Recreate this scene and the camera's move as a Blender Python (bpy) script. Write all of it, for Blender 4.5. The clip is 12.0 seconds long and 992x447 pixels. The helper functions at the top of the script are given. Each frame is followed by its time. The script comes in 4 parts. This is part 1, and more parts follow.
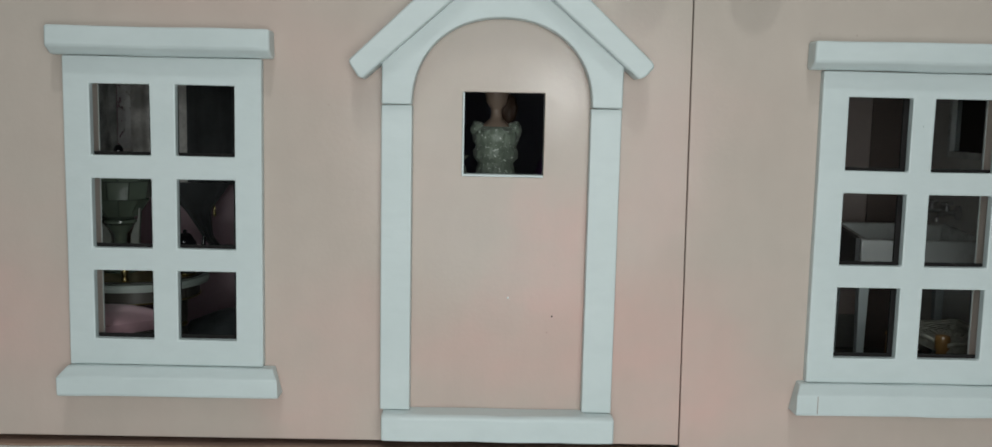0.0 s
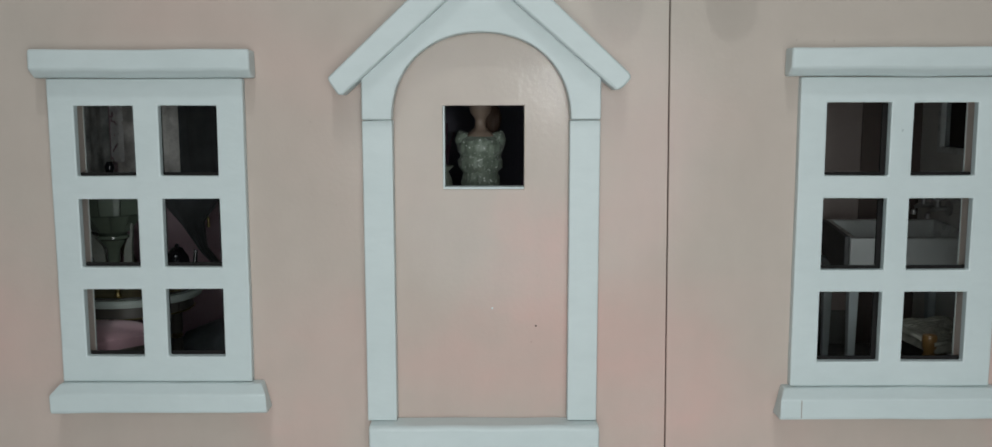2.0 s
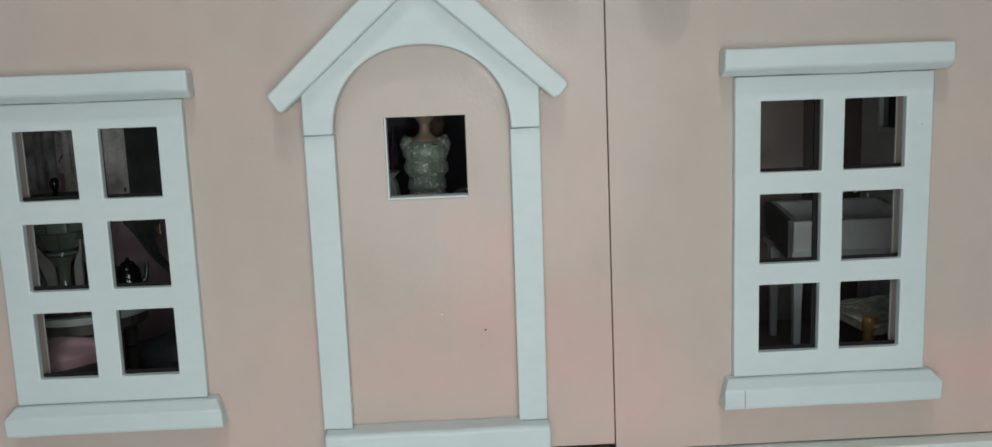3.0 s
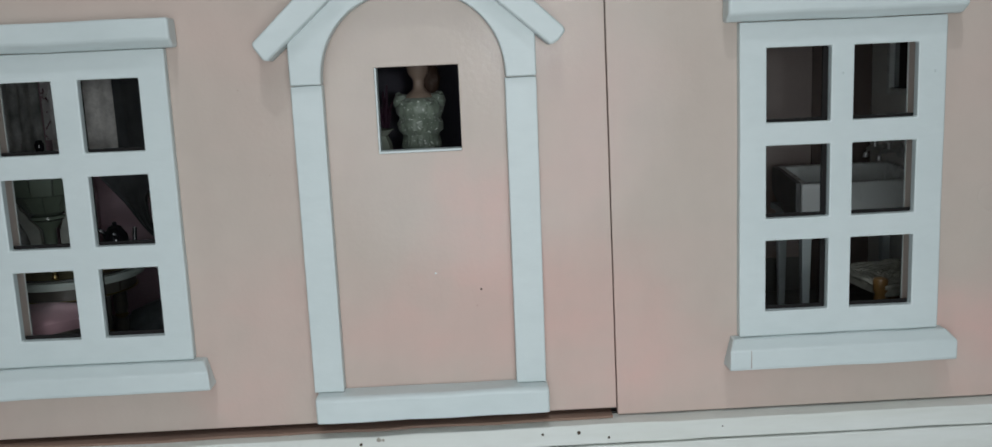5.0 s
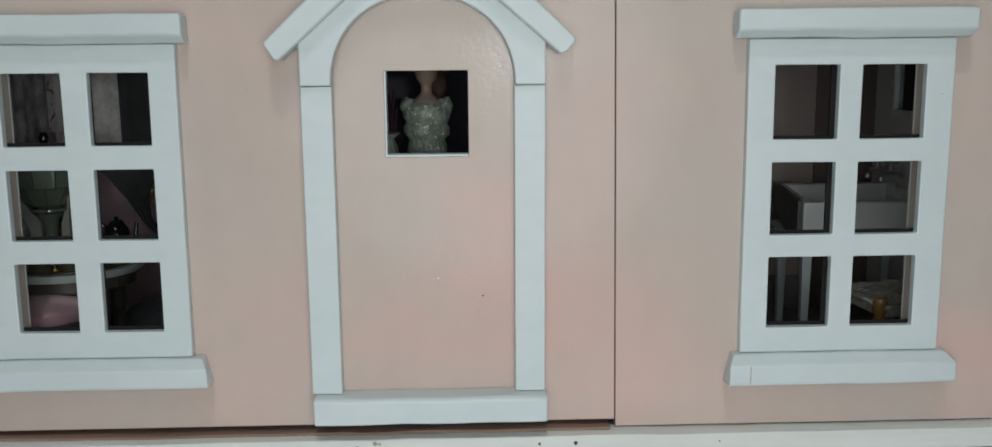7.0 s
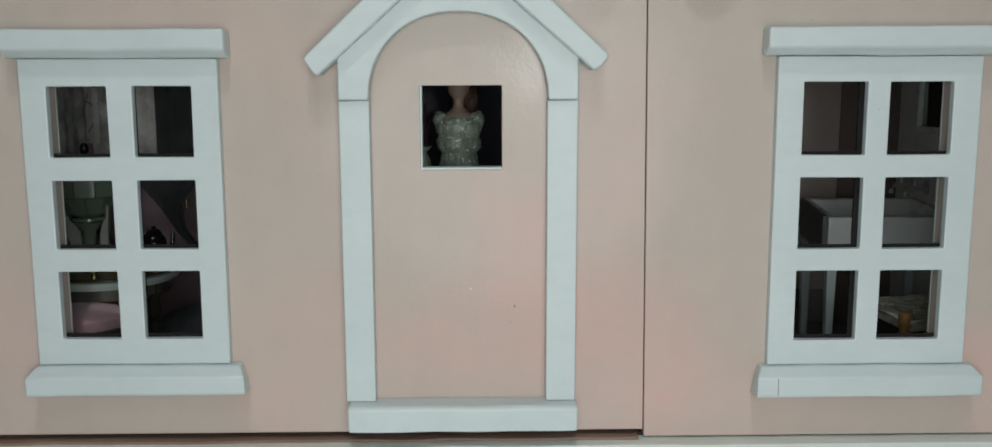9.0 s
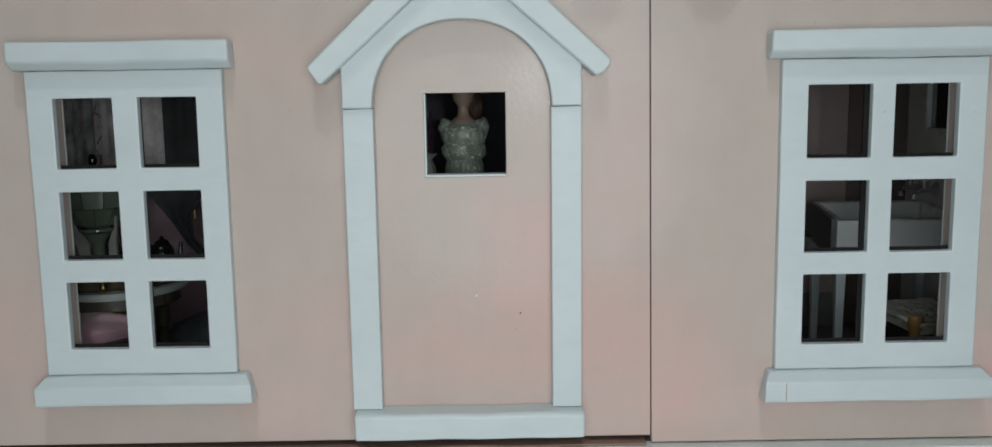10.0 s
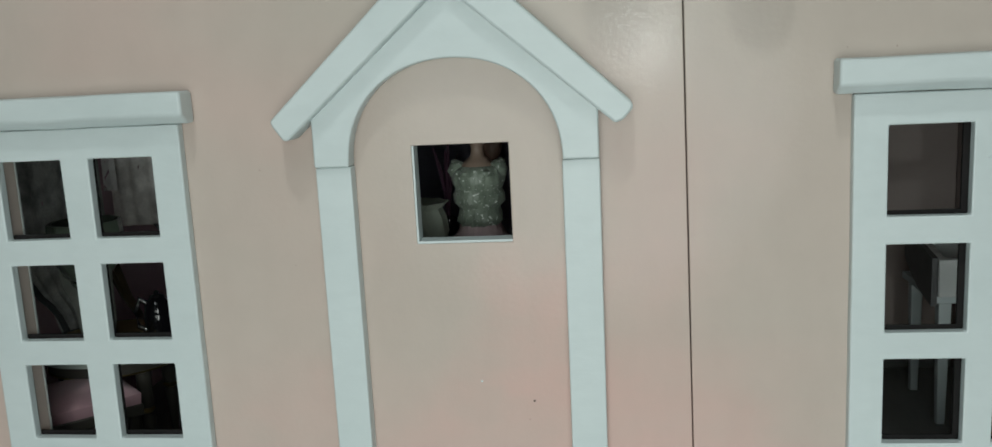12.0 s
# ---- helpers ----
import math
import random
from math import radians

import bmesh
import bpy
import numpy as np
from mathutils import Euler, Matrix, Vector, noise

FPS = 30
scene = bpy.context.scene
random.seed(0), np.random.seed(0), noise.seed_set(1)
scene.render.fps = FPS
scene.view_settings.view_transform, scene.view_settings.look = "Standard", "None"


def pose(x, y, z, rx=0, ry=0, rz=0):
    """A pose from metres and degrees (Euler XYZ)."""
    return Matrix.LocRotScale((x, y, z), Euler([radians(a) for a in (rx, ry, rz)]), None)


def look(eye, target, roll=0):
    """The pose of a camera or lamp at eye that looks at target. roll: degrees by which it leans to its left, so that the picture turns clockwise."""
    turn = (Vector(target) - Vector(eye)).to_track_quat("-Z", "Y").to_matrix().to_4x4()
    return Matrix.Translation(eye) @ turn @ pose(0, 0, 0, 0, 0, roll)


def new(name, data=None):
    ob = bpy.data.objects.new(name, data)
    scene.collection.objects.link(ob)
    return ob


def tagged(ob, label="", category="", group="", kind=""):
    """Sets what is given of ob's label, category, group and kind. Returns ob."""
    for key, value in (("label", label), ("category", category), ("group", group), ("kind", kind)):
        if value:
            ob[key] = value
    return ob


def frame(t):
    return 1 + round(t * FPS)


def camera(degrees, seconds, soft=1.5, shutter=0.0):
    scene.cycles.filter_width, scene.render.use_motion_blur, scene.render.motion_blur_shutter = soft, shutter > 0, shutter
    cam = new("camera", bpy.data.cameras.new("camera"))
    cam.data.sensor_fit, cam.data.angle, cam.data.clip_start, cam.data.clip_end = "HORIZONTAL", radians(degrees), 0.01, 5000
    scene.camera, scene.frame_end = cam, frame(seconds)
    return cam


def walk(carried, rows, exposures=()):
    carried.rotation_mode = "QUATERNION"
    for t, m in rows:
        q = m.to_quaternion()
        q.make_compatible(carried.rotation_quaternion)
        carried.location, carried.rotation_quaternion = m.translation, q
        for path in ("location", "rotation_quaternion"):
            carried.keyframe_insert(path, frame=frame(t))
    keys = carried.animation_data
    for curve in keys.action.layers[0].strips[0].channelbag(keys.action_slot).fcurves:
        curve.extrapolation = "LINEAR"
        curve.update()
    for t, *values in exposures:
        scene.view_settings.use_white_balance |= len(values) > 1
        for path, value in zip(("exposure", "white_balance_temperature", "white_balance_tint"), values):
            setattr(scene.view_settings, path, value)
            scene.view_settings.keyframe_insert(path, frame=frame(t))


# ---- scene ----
cam = camera(54.8, 12.0)
PATH = [
    (0, (-0.027, -0.467, 0.157), (0.0, 1.52, -0.073), 1.2),
    (0.5, (-0.021, -0.466, 0.16), (-0.006, 1.518, -0.087), 1.0),
    (1, (-0.02, -0.469, 0.163), (-0.014, 1.512, -0.113), 0.4),
    (1.2, (-0.013, -0.473, 0.165), (-0.079, 1.505, -0.144), 0.0),
    (1.5, (-0.023, -0.486, 0.169), (-0.063, 1.494, -0.107), -0.3),
    (2, (-0.012, -0.47, 0.169), (-0.012, 1.514, -0.085), -0.1),
    (2.5, (-0.008, -0.469, 0.178), (0.025, 1.508, -0.125), -1.3),
    (2.7, (-0.005, -0.468, 0.1845), (0.059, 1.504, -0.152), -1.5),
    (3, (-0.001, -0.474, 0.192), (0.067, 1.497, -0.141), -2.1),
    (3.2, (-0.004, -0.477, 0.193), (0.03, 1.495, -0.138), -3.4),
    (5, (0.005, -0.46, 0.169), (0.055, 1.51, -0.172), -2.5),
    (5.5, (0.004, -0.463, 0.169), (0.062, 1.511, -0.148), -2.5),
    (6, (0.006, -0.46, 0.169), (0.064, 1.514, -0.143), -2.5),
    (6.5, (0.003, -0.464, 0.162), (0.062, 1.512, -0.147), -1.5),
    (6.8, (0.005, -0.4595, 0.156), (0.052, 1.513, -0.136), -1.0),
    (7, (0.0, -0.46, 0.168), (0.063, 1.513, -0.154), -0.5),
    (7.2, (-0.006, -0.464, 0.169), (0.068, 1.506, -0.173), -0.3),
    (9, (-0.009, -0.469, 0.169), (0.024, 1.509, -0.126), -0.2),
    (9.5, (-0.008, -0.467, 0.169), (0.015, 1.513, -0.108), -0.5),
    (10, (-0.005, -0.469, 0.169), (0.001, 1.511, -0.112), -0.9),
    (10.3, (0.005, -0.4595, 0.177), (0.052, 1.527, -0.134), -1.0),
    (10.5, (0.018, -0.448, 0.184), (0.071, 1.537, -0.05), -1.0),
    (10.8, (0.038, -0.4205, 0.193), (-0.004, 1.559, -0.110), -1.4),
    (11, (0.047, -0.405, 0.194), (-0.062, 1.573, -0.081), -1.5),
    (11.2, (0.0605, -0.385, 0.201), (-0.135, 1.577, -0.194), -2.6),
    (11.5, (0.04, -0.381, 0.205), (-0.161, 1.583, -0.116), -2.8),
    (12, (0.041, -0.383, 0.204), (-0.192, 1.571, -0.155), -2.9),
]
EXPOSURES = [(0.0, -0.05, 6200, 4), (1.0, -0.06, 6200, 4), (1.5, -0.21, 6250, 6), (2.0, -0.08, 6120, 5), (3.0, -0.03, 6150, 5), (4.6, -0.04, 6000, 9), (5.0, -0.04, 6000, 7),
             (5.3, -0.02, 6400, 5), (5.6, -0.02, 6450, 5), (6.0, -0.03, 6200, 4), (6.5, -0.03, 6120, 6), (7.0, -0.02, 6150, 7), (8.8, -0.02, 6200, 4), (9.1, -0.02, 6200, 4), (9.4, -0.06, 5770, 9), (9.7, -0.06, 5790, 9),
             (10.0, -0.04, 6020, 7), (10.5, -0.02, 6150, 4), (10.8, -0.05, 6070, 4), (10.9, -0.06, 6200, 4), (11.0, -0.11, 6500, 1), (11.2, 0.03, 6380, 3), (11.5, 0.05, 6120, 1), (12.0, -0.01, 6180, 0)]
walk(cam, [(t, look(eye, target, roll)) for t, eye, target, roll in PATH], EXPOSURES)

# ---- world, lamps ----
world = bpy.data.worlds.new("room_dark")
world.use_nodes = True
scene.world = world
world.node_tree.nodes["Background"].inputs[0].default_value = (0.75, 0.8, 0.85, 1)
world.node_tree.nodes["Background"].inputs[1].default_value = 0.02


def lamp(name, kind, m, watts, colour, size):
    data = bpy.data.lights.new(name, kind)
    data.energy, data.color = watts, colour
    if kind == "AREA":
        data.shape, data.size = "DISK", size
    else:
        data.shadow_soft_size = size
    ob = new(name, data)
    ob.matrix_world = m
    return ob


# one downlight straight in front of the house, two added fills and a small bright spot whose glint runs over the gloss
# paint
lamp("ceiling_downlight", "AREA", look((-0.02, -0.92, 1.80), (-0.02, 0, 0.1)), 5.7, (1.0, 0.98, 0.95), 0.09)
# added broad fill further back, for soft light bounced off the room
lamp("fill_panel", "AREA", look((0.0, -1.75, 1.80), (0.0, -1.75, 0)), 6.6, (0.95, 0.98, 1.0), 1.1)
# added fill disc behind the camera that evens the light inside the rooms
lamp("front_fill_disc", "AREA", look((0.022, -0.58, 0.135), (0.022, 0, 0.115)), 1.60, (1.0, 0.98, 0.95), 0.40)
# unseen lamp, put where it throws the moving glint on the paint
lamp("glint_lamp", "AREA", look((0.119, -1.50, 0.20), (0.05, 0, 0.18)), 0.85, (1.0, 0.98, 0.94), 0.024)


# ---- mesh helpers ----
def obj(name, bm, mat, parent=None, label="", bevel=0.0, segs=2, smooth=None, rough=0.0):
    """Link a bmesh as one mesh object, softened by a bevel and uneven by rough metres."""
    if bevel:
        bmesh.ops.remove_doubles(bm, verts=bm.verts, dist=1e-6)
        bmesh.ops.recalc_face_normals(bm, faces=bm.faces)
        sharp = [e for e in bm.edges if len(e.link_faces) == 2 and e.calc_face_angle(0) > 0.4]
        made = bmesh.ops.bevel(bm, geom=sharp, offset=bevel, segments=segs, profile=0.5, affect="EDGES", clamp_overlap=True)
        for f in made["faces"]:
            f.smooth = True
    else:
        bmesh.ops.recalc_face_normals(bm, faces=bm.faces)
    if rough:
        for v in bm.verts:
            v.co += noise.noise_vector(v.co * 45.0) * rough
    me = bpy.data.meshes.new(name)
    bm.to_mesh(me)
    bm.free()
    for m in (mat if isinstance(mat, (list, tuple)) else [mat]):
        me.materials.append(m)
    if smooth:
        me.polygons.foreach_set("use_smooth", [True] * len(me.polygons))
        me.set_sharp_from_angle(angle=radians(42))
    ob = new(name, me)
    if parent is not None:
        ob.parent = parent
    if label:
        ob["label"] = label
    return ob


def part(name, bm, mat, parent, label="", **kw):
    return obj(name, bm, mat, parent, label, **kw)


def thing(name, label, category, group="", kind="", at=(0, 0, 0), turn=0):
    ob = new(name)
    ob.empty_display_size = 0.01
    ob.matrix_basis = pose(*at, 0, 0, turn)
    return tagged(ob, label, category, group, kind)


def box(x0, x1, y0, y1, z0, z1, bm=None, m=None):
    bm = bm or bmesh.new()
    r = bmesh.ops.create_cube(bm, size=1.0)
    t = Matrix.Translation(((x0 + x1) / 2, (y0 + y1) / 2, (z0 + z1) / 2)) @ Matrix.Diagonal((x1 - x0, y1 - y0, z1 - z0, 1))
    bmesh.ops.transform(bm, matrix=(m @ t) if m else t, verts=r["verts"])
    return bm


def prism(poly, a, b, axis, bm=None, cuts=0):
    """Extrude a polygon from a to b. axis 'x': points are (y, z); 'y': points are (x, z); 'z': (x, y)."""
    bm = bm or bmesh.new()
    put = {"x": lambda p, s: (s, p[0], p[1]), "y": lambda p, s: (p[0], s, p[1]), "z": lambda p, s: (p[0], p[1], s)}[axis]
    rings = [[bm.verts.new(put(p, a + (b - a) * k / (cuts + 1))) for p in poly] for k in range(cuts + 2)]
    n = len(poly)
    for r, q in zip(rings, rings[1:]):
        for i in range(n):
            bm.faces.new((r[i], r[(i + 1) % n], q[(i + 1) % n], q[i]))
    bm.faces.new(rings[0][::-1])
    bm.faces.new(rings[-1])
    return bm


def plate(xs, zs, solid, y0, y1):
    """A board in the x-z plane out of a grid of cells; solid(i, j) says which cells are filled."""
    bm = bmesh.new()
    vs = {}

    def v(i, j, k):
        if (i, j, k) not in vs:
            vs[i, j, k] = bm.verts.new((xs[i], (y0, y1)[k], zs[j]))
        return vs[i, j, k]

    nx, nz = len(xs) - 1, len(zs) - 1
    full = lambda i, j: 0 <= i < nx and 0 <= j < nz and solid(i, j)
    for i in range(nx):
        for j in range(nz):
            if not full(i, j):
                continue
            bm.faces.new((v(i, j, 0), v(i + 1, j, 0), v(i + 1, j + 1, 0), v(i, j + 1, 0)))
            bm.faces.new((v(i, j, 1), v(i, j + 1, 1), v(i + 1, j + 1, 1), v(i + 1, j, 1)))
            if not full(i - 1, j):
                bm.faces.new((v(i, j, 0), v(i, j + 1, 0), v(i, j + 1, 1), v(i, j, 1)))
            if not full(i + 1, j):
                bm.faces.new((v(i + 1, j, 0), v(i + 1, j, 1), v(i + 1, j + 1, 1), v(i + 1, j + 1, 0)))
            if not full(i, j - 1):
                bm.faces.new((v(i, j, 0), v(i, j, 1), v(i + 1, j, 1), v(i + 1, j, 0)))
            if not full(i, j + 1):
                bm.faces.new((v(i, j + 1, 0), v(i + 1, j + 1, 0), v(i + 1, j + 1, 1), v(i, j + 1, 1)))
    return bm


def lathe(profile, segs=24, at=(0, 0, 0), bm=None, m=None, wave=None):
    """Turn (radius, height) pairs about z. wave(angle, z): factor on the radius."""
    bm = bm or bmesh.new()
    rings = []
    for r, z in profile:
        ring = []
        for k in range(segs):
            a = 2 * math.pi * k / segs
            f = wave(a, z) if wave else 1.0
            p = Vector((at[0] + r * f * math.cos(a), at[1] + r * f * math.sin(a), at[2] + z))
            ring.append(bm.verts.new(m @ p if m else p))
        rings.append(ring)
    for r, q in zip(rings, rings[1:]):
        for k in range(segs):
            bm.faces.new((r[k], r[(k + 1) % segs], q[(k + 1) % segs], q[k]))
    bm.faces.new(rings[0][::-1])
    bm.faces.new(rings[-1])
    return bm


def tube(points, radii, segs=10, bm=None):
    """A round bar along points, radii one a point."""
    bm = bm or bmesh.new()
    pts = [Vector(p) for p in points]
    if not isinstance(radii, (list, tuple)):
        radii = [radii] * len(pts)
    rings = []
    up = Vector((0, 0, 1))
    for i, p in enumerate(pts):
        d = (pts[min(i + 1, len(pts) - 1)] - pts[max(i - 1, 0)]).normalized()
        side = d.cross(up if abs(d.z) < 0.95 else Vector((1, 0, 0))).normalized()
        top = side.cross(d)
        rings.append([bm.verts.new(p + radii[i] * (math.cos(2 * math.pi * k / segs) * side + math.sin(2 * math.pi * k / segs) * top)) for k in range(segs)])
    for r, q in zip(rings, rings[1:]):
        for k in range(segs):
            bm.faces.new((r[k], r[(k + 1) % segs], q[(k + 1) % segs], q[k]))
    bm.faces.new(rings[0][::-1])
    bm.faces.new(rings[-1])
    return bm


def arc(cx, cz, rx, rz, a0, a1, n, power=2.0):
    out = []
    for k in range(n + 1):
        a = radians(a0 + (a1 - a0) * k / n)
        c, s = math.cos(a), math.sin(a)
        out.append((cx + rx * math.copysign(abs(c) ** (2 / power), c), cz + rz * math.copysign(abs(s) ** (2 / power), s)))
    return out


# ---- materials ----
def material(name, base, second=None, rough=0.5, metal=0.0, scale=40.0, amount=0.5, bump=0.1, bump_scale=400.0, stretch=(1, 1, 1), coat=0.0,
             specks=None, speck_scale=900.0, speck_cut=0.74, transmission=0.0, rough_var=0.08, sheen=0.0):
    """Base colour mottled with a second one at two scales, uneven gloss, fine relief, optional specks of dirt or
    painted glints.
    """
    mat = bpy.data.materials.new(name)
    mat.use_nodes = True
    nt = mat.node_tree
    n, l = nt.nodes, nt.links
    p = n["Principled BSDF"]
    p.inputs["Metallic"].default_value = metal
    p.inputs["Coat Weight"].default_value = coat
    p.inputs["Transmission Weight"].default_value = transmission
    p.inputs["Sheen Weight"].default_value = sheen
    tc = n.new("ShaderNodeTexCoord")
    mp = n.new("ShaderNodeMapping")
    mp.inputs["Scale"].default_value = stretch
    l.new(tc.outputs["Object"], mp.inputs["Vector"])

    def tex(s, detail=4.0, vec=mp.outputs["Vector"]):
        t = n.new("ShaderNodeTexNoise")
        t.inputs["Scale"].default_value, t.inputs["Detail"].default_value = s, detail
        l.new(vec, t.inputs["Vector"])
        return t.outputs["Fac"]

    def ramp(src, lo, hi):
        r = n.new("ShaderNodeMapRange")
        r.inputs["From Min"].default_value, r.inputs["From Max"].default_value = lo, hi
        l.new(src, r.inputs["Value"])
        return r.outputs["Result"]

    def mix(fac, a, b, f=1.0):
        m = n.new("ShaderNodeMix")
        m.data_type = "RGBA"
        if isinstance(fac, float):
            m.inputs["Factor"].default_value = fac
        else:
            mul = n.new("ShaderNodeMath")
            mul.operation = "MULTIPLY"
            mul.inputs[1].default_value = f
            l.new(fac, mul.inputs[0])
            l.new(mul.outputs[0], m.inputs["Factor"])
        for k, c in (("A", a), ("B", b)):
            if isinstance(c, tuple):
                m.inputs[k].default_value = (*c, 1)
            else:
                l.new(c, m.inputs[k])
        return m.outputs["Result"]

    second = second or tuple(c * 0.8 for c in base)
    col = mix(ramp(tex(scale), 0.35, 0.68), base, second, amount)
    col = mix(ramp(tex(scale * 7), 0.4, 0.75), col, tuple(c * 0.86 for c in second), 0.3 * amount)
    if specks:
        col = mix(ramp(tex(speck_scale, 1.0, tc.outputs["Object"]), speck_cut, speck_cut + 0.03), col, specks, 0.8)
    l.new(col, p.inputs["Base Color"])
    rr = n.new("ShaderNodeMapRange")
    rr.inputs["To Min"].default_value, rr.inputs["To Max"].default_value = max(0.02, rough - rough_var), min(1, rough + rough_var)
    l.new(tex(scale * 3), rr.inputs["Value"])
    l.new(rr.outputs["Result"], p.inputs["Roughness"])
    if bump:
        b = n.new("ShaderNodeBump")
        b.inputs["Strength"].default_value, b.inputs["Distance"].default_value = bump, 0.0006
        l.new(tex(bump_scale, 5.0), b.inputs["Height"])
        l.new(b.outputs["Normal"], p.inputs["Normal"])
    return mat


def pink_paint():
    """Beige emulsion with rose patches rubbed in low down, a few smudges, faint roller relief and dark specks."""
    mat = material("pink_wall_paint", (0.555, 0.49, 0.433), (0.515, 0.465, 0.408), rough=0.12, scale=9, amount=0.7, bump=0.13, bump_scale=420, rough_var=0.04,
                   specks=(0.34, 0.25, 0.21), speck_scale=260, speck_cut=0.80)
    n, l = mat.node_tree.nodes, mat.node_tree.links
    p = n["Principled BSDF"]
    p.inputs["Specular IOR Level"].default_value = 0.15
    old = p.inputs["Base Color"].links[0].from_socket
    geo = n.new("ShaderNodeNewGeometry")
    sep = n.new("ShaderNodeSeparateXYZ")
    l.new(geo.outputs["Position"], sep.inputs[0])
    low = n.new("ShaderNodeMapRange")
    low.inputs["From Min"].default_value, low.inputs["From Max"].default_value = 0.26, -0.06
    low.inputs["To Max"].default_value = 0.24
    l.new(sep.outputs["Z"], low.inputs["Value"])
    mp = n.new("ShaderNodeMapping")
    mp.inputs["Scale"].default_value = (0.75, 1, 1.35)
    l.new(geo.outputs["Position"], mp.inputs["Vector"])
    t = n.new("ShaderNodeTexNoise")
    t.inputs["Scale"].default_value, t.inputs["Detail"].default_value = 13.0, 5.0
    l.new(mp.outputs["Vector"], t.inputs["Vector"])
    r = n.new("ShaderNodeMapRange")
    r.inputs["From Min"].default_value, r.inputs["From Max"].default_value = 0.34, 0.66
    r.inputs["To Min"].default_value = 0.30
    l.new(t.outputs["Fac"], r.inputs["Value"])
    mul = n.new("ShaderNodeMath")
    mul.operation = "MULTIPLY"
    l.new(low.outputs["Result"], mul.inputs[0])
    l.new(r.outputs["Result"], mul.inputs[1])
    total = mul.outputs[0]
    w = n.new("ShaderNodeTexNoise")
    w.inputs["Scale"].default_value, w.inputs["Detail"].default_value = 28.0, 3.0
    l.new(geo.outputs["Position"], w.inputs["Vector"])
    off = n.new("ShaderNodeVectorMath")
    off.operation = "MULTIPLY_ADD"
    off.inputs[1].default_value = (0.07, 0.0, 0.05)
    l.new(w.outputs["Color"], off.inputs[0])
    l.new(geo.outputs["Position"], off.inputs[2])
    # rubbed-in smudges: centre x, z, radius, strength
    for x, z, rad, k in ((0.010, 0.088, 0.034, 1.3), (0.262, 0.018, 0.040, 1.2), (-0.258, 0.062, 0.050, 0.6), (0.060, 0.025, 0.045, 0.8), (-0.035, 0.030, 0.045, 0.75), (0.012, 0.045, 0.040, 0.7), (0.050, 0.090, 0.050, 0.5), (-0.100, 0.028, 0.045, 0.9), (0.300, 0.150, 0.080, 0.35), (-0.100, 0.170, 0.060, 0.4), (-0.170, 0.235, 0.070, 0.4), (0.060, 0.165, 0.045, 0.4), (0.100, 0.020, 0.050, 0.6)):
        c = n.new("ShaderNodeVectorMath")
        c.operation = "DISTANCE"
        c.inputs[1].default_value = (x + 0.035, 0.0, z + 0.025)
        l.new(off.outputs["Vector"], c.inputs[0])
        f = n.new("ShaderNodeMapRange")
        f.interpolation_type = "SMOOTHSTEP"
        f.inputs["From Min"].default_value, f.inputs["From Max"].default_value = rad * 1.35, 0.0
        f.inputs["To Max"].default_value = k * 0.66
        l.new(c.outputs["Value"], f.inputs["Value"])
        g = n.new("ShaderNodeMath")
        g.operation = "MULTIPLY_ADD"
        l.new(f.outputs["Result"], g.inputs[0])
        l.new(r.outputs["Result"], g.inputs[1])
        l.new(total, g.inputs[2])
        g.use_clamp = True
        total = g.outputs[0]
    m = n.new("ShaderNodeMix")
    m.data_type = "RGBA"
    l.new(total, m.inputs["Factor"])
    l.new(old, m.inputs["A"])
    m.inputs["B"].default_value = (0.70, 0.45, 0.405, 1)
    # upright brush marks, slightly darker
    bm = n.new("ShaderNodeMapping")
    bm.inputs["Scale"].default_value = (70, 1, 24)
    l.new(geo.outputs["Position"], bm.inputs["Vector"])
    bt = n.new("ShaderNodeTexNoise")
    bt.inputs["Scale"].default_value, bt.inputs["Detail"].default_value = 1.0, 4.0
    l.new(bm.outputs["Vector"], bt.inputs["Vector"])
    br = n.new("ShaderNodeMapRange")
    br.inputs["From Min"].default_value, br.inputs["From Max"].default_value = 0.45, 0.72
    br.inputs["To Max"].default_value = 0.085
    l.new(bt.outputs["Fac"], br.inputs["Value"])
    m2 = n.new("ShaderNodeMix")
    m2.data_type = "RGBA"
    l.new(br.outputs["Result"], m2.inputs["Factor"])
    l.new(m.outputs["Result"], m2.inputs["A"])
    m2.inputs["B"].default_value = (0.40, 0.33, 0.29, 1)
    l.new(m2.outputs["Result"], p.inputs["Base Color"])
    return mat


PINK = pink_paint()
WHITE = material("white_trim_paint", (0.635, 0.705, 0.705), (0.57, 0.645, 0.645), rough=0.45, scale=26, amount=0.6, bump=0.22, bump_scale=300, stretch=(0.5, 1, 1))
WHITE_WORN = material("worn_white_plinth_paint", (0.72, 0.75, 0.72), (0.62, 0.64, 0.58), rough=0.5, scale=30, amount=0.7, bump=0.3, bump_scale=240, stretch=(0.25, 1, 1.5),
                      specks=(0.20, 0.17, 0.12), speck_scale=170, speck_cut=0.79)
RAW = material("raw_brown_wood", (0.30, 0.20, 0.15), (0.20, 0.13, 0.10), rough=0.75, scale=60, amount=0.9, bump=0.4, bump_scale=500, stretch=(0.1, 1, 1))
# near-black for the added strips that darken the window lights' edges
EDGE_BLACK = material("edge_strip_black", (0.016, 0.016, 0.016), (0.022, 0.020, 0.020), rough=0.8, scale=80, amount=0.8, bump=0.3)
EDGE_BLACK.node_tree.nodes["Principled BSDF"].inputs["Specular IOR Level"].default_value = 0.08
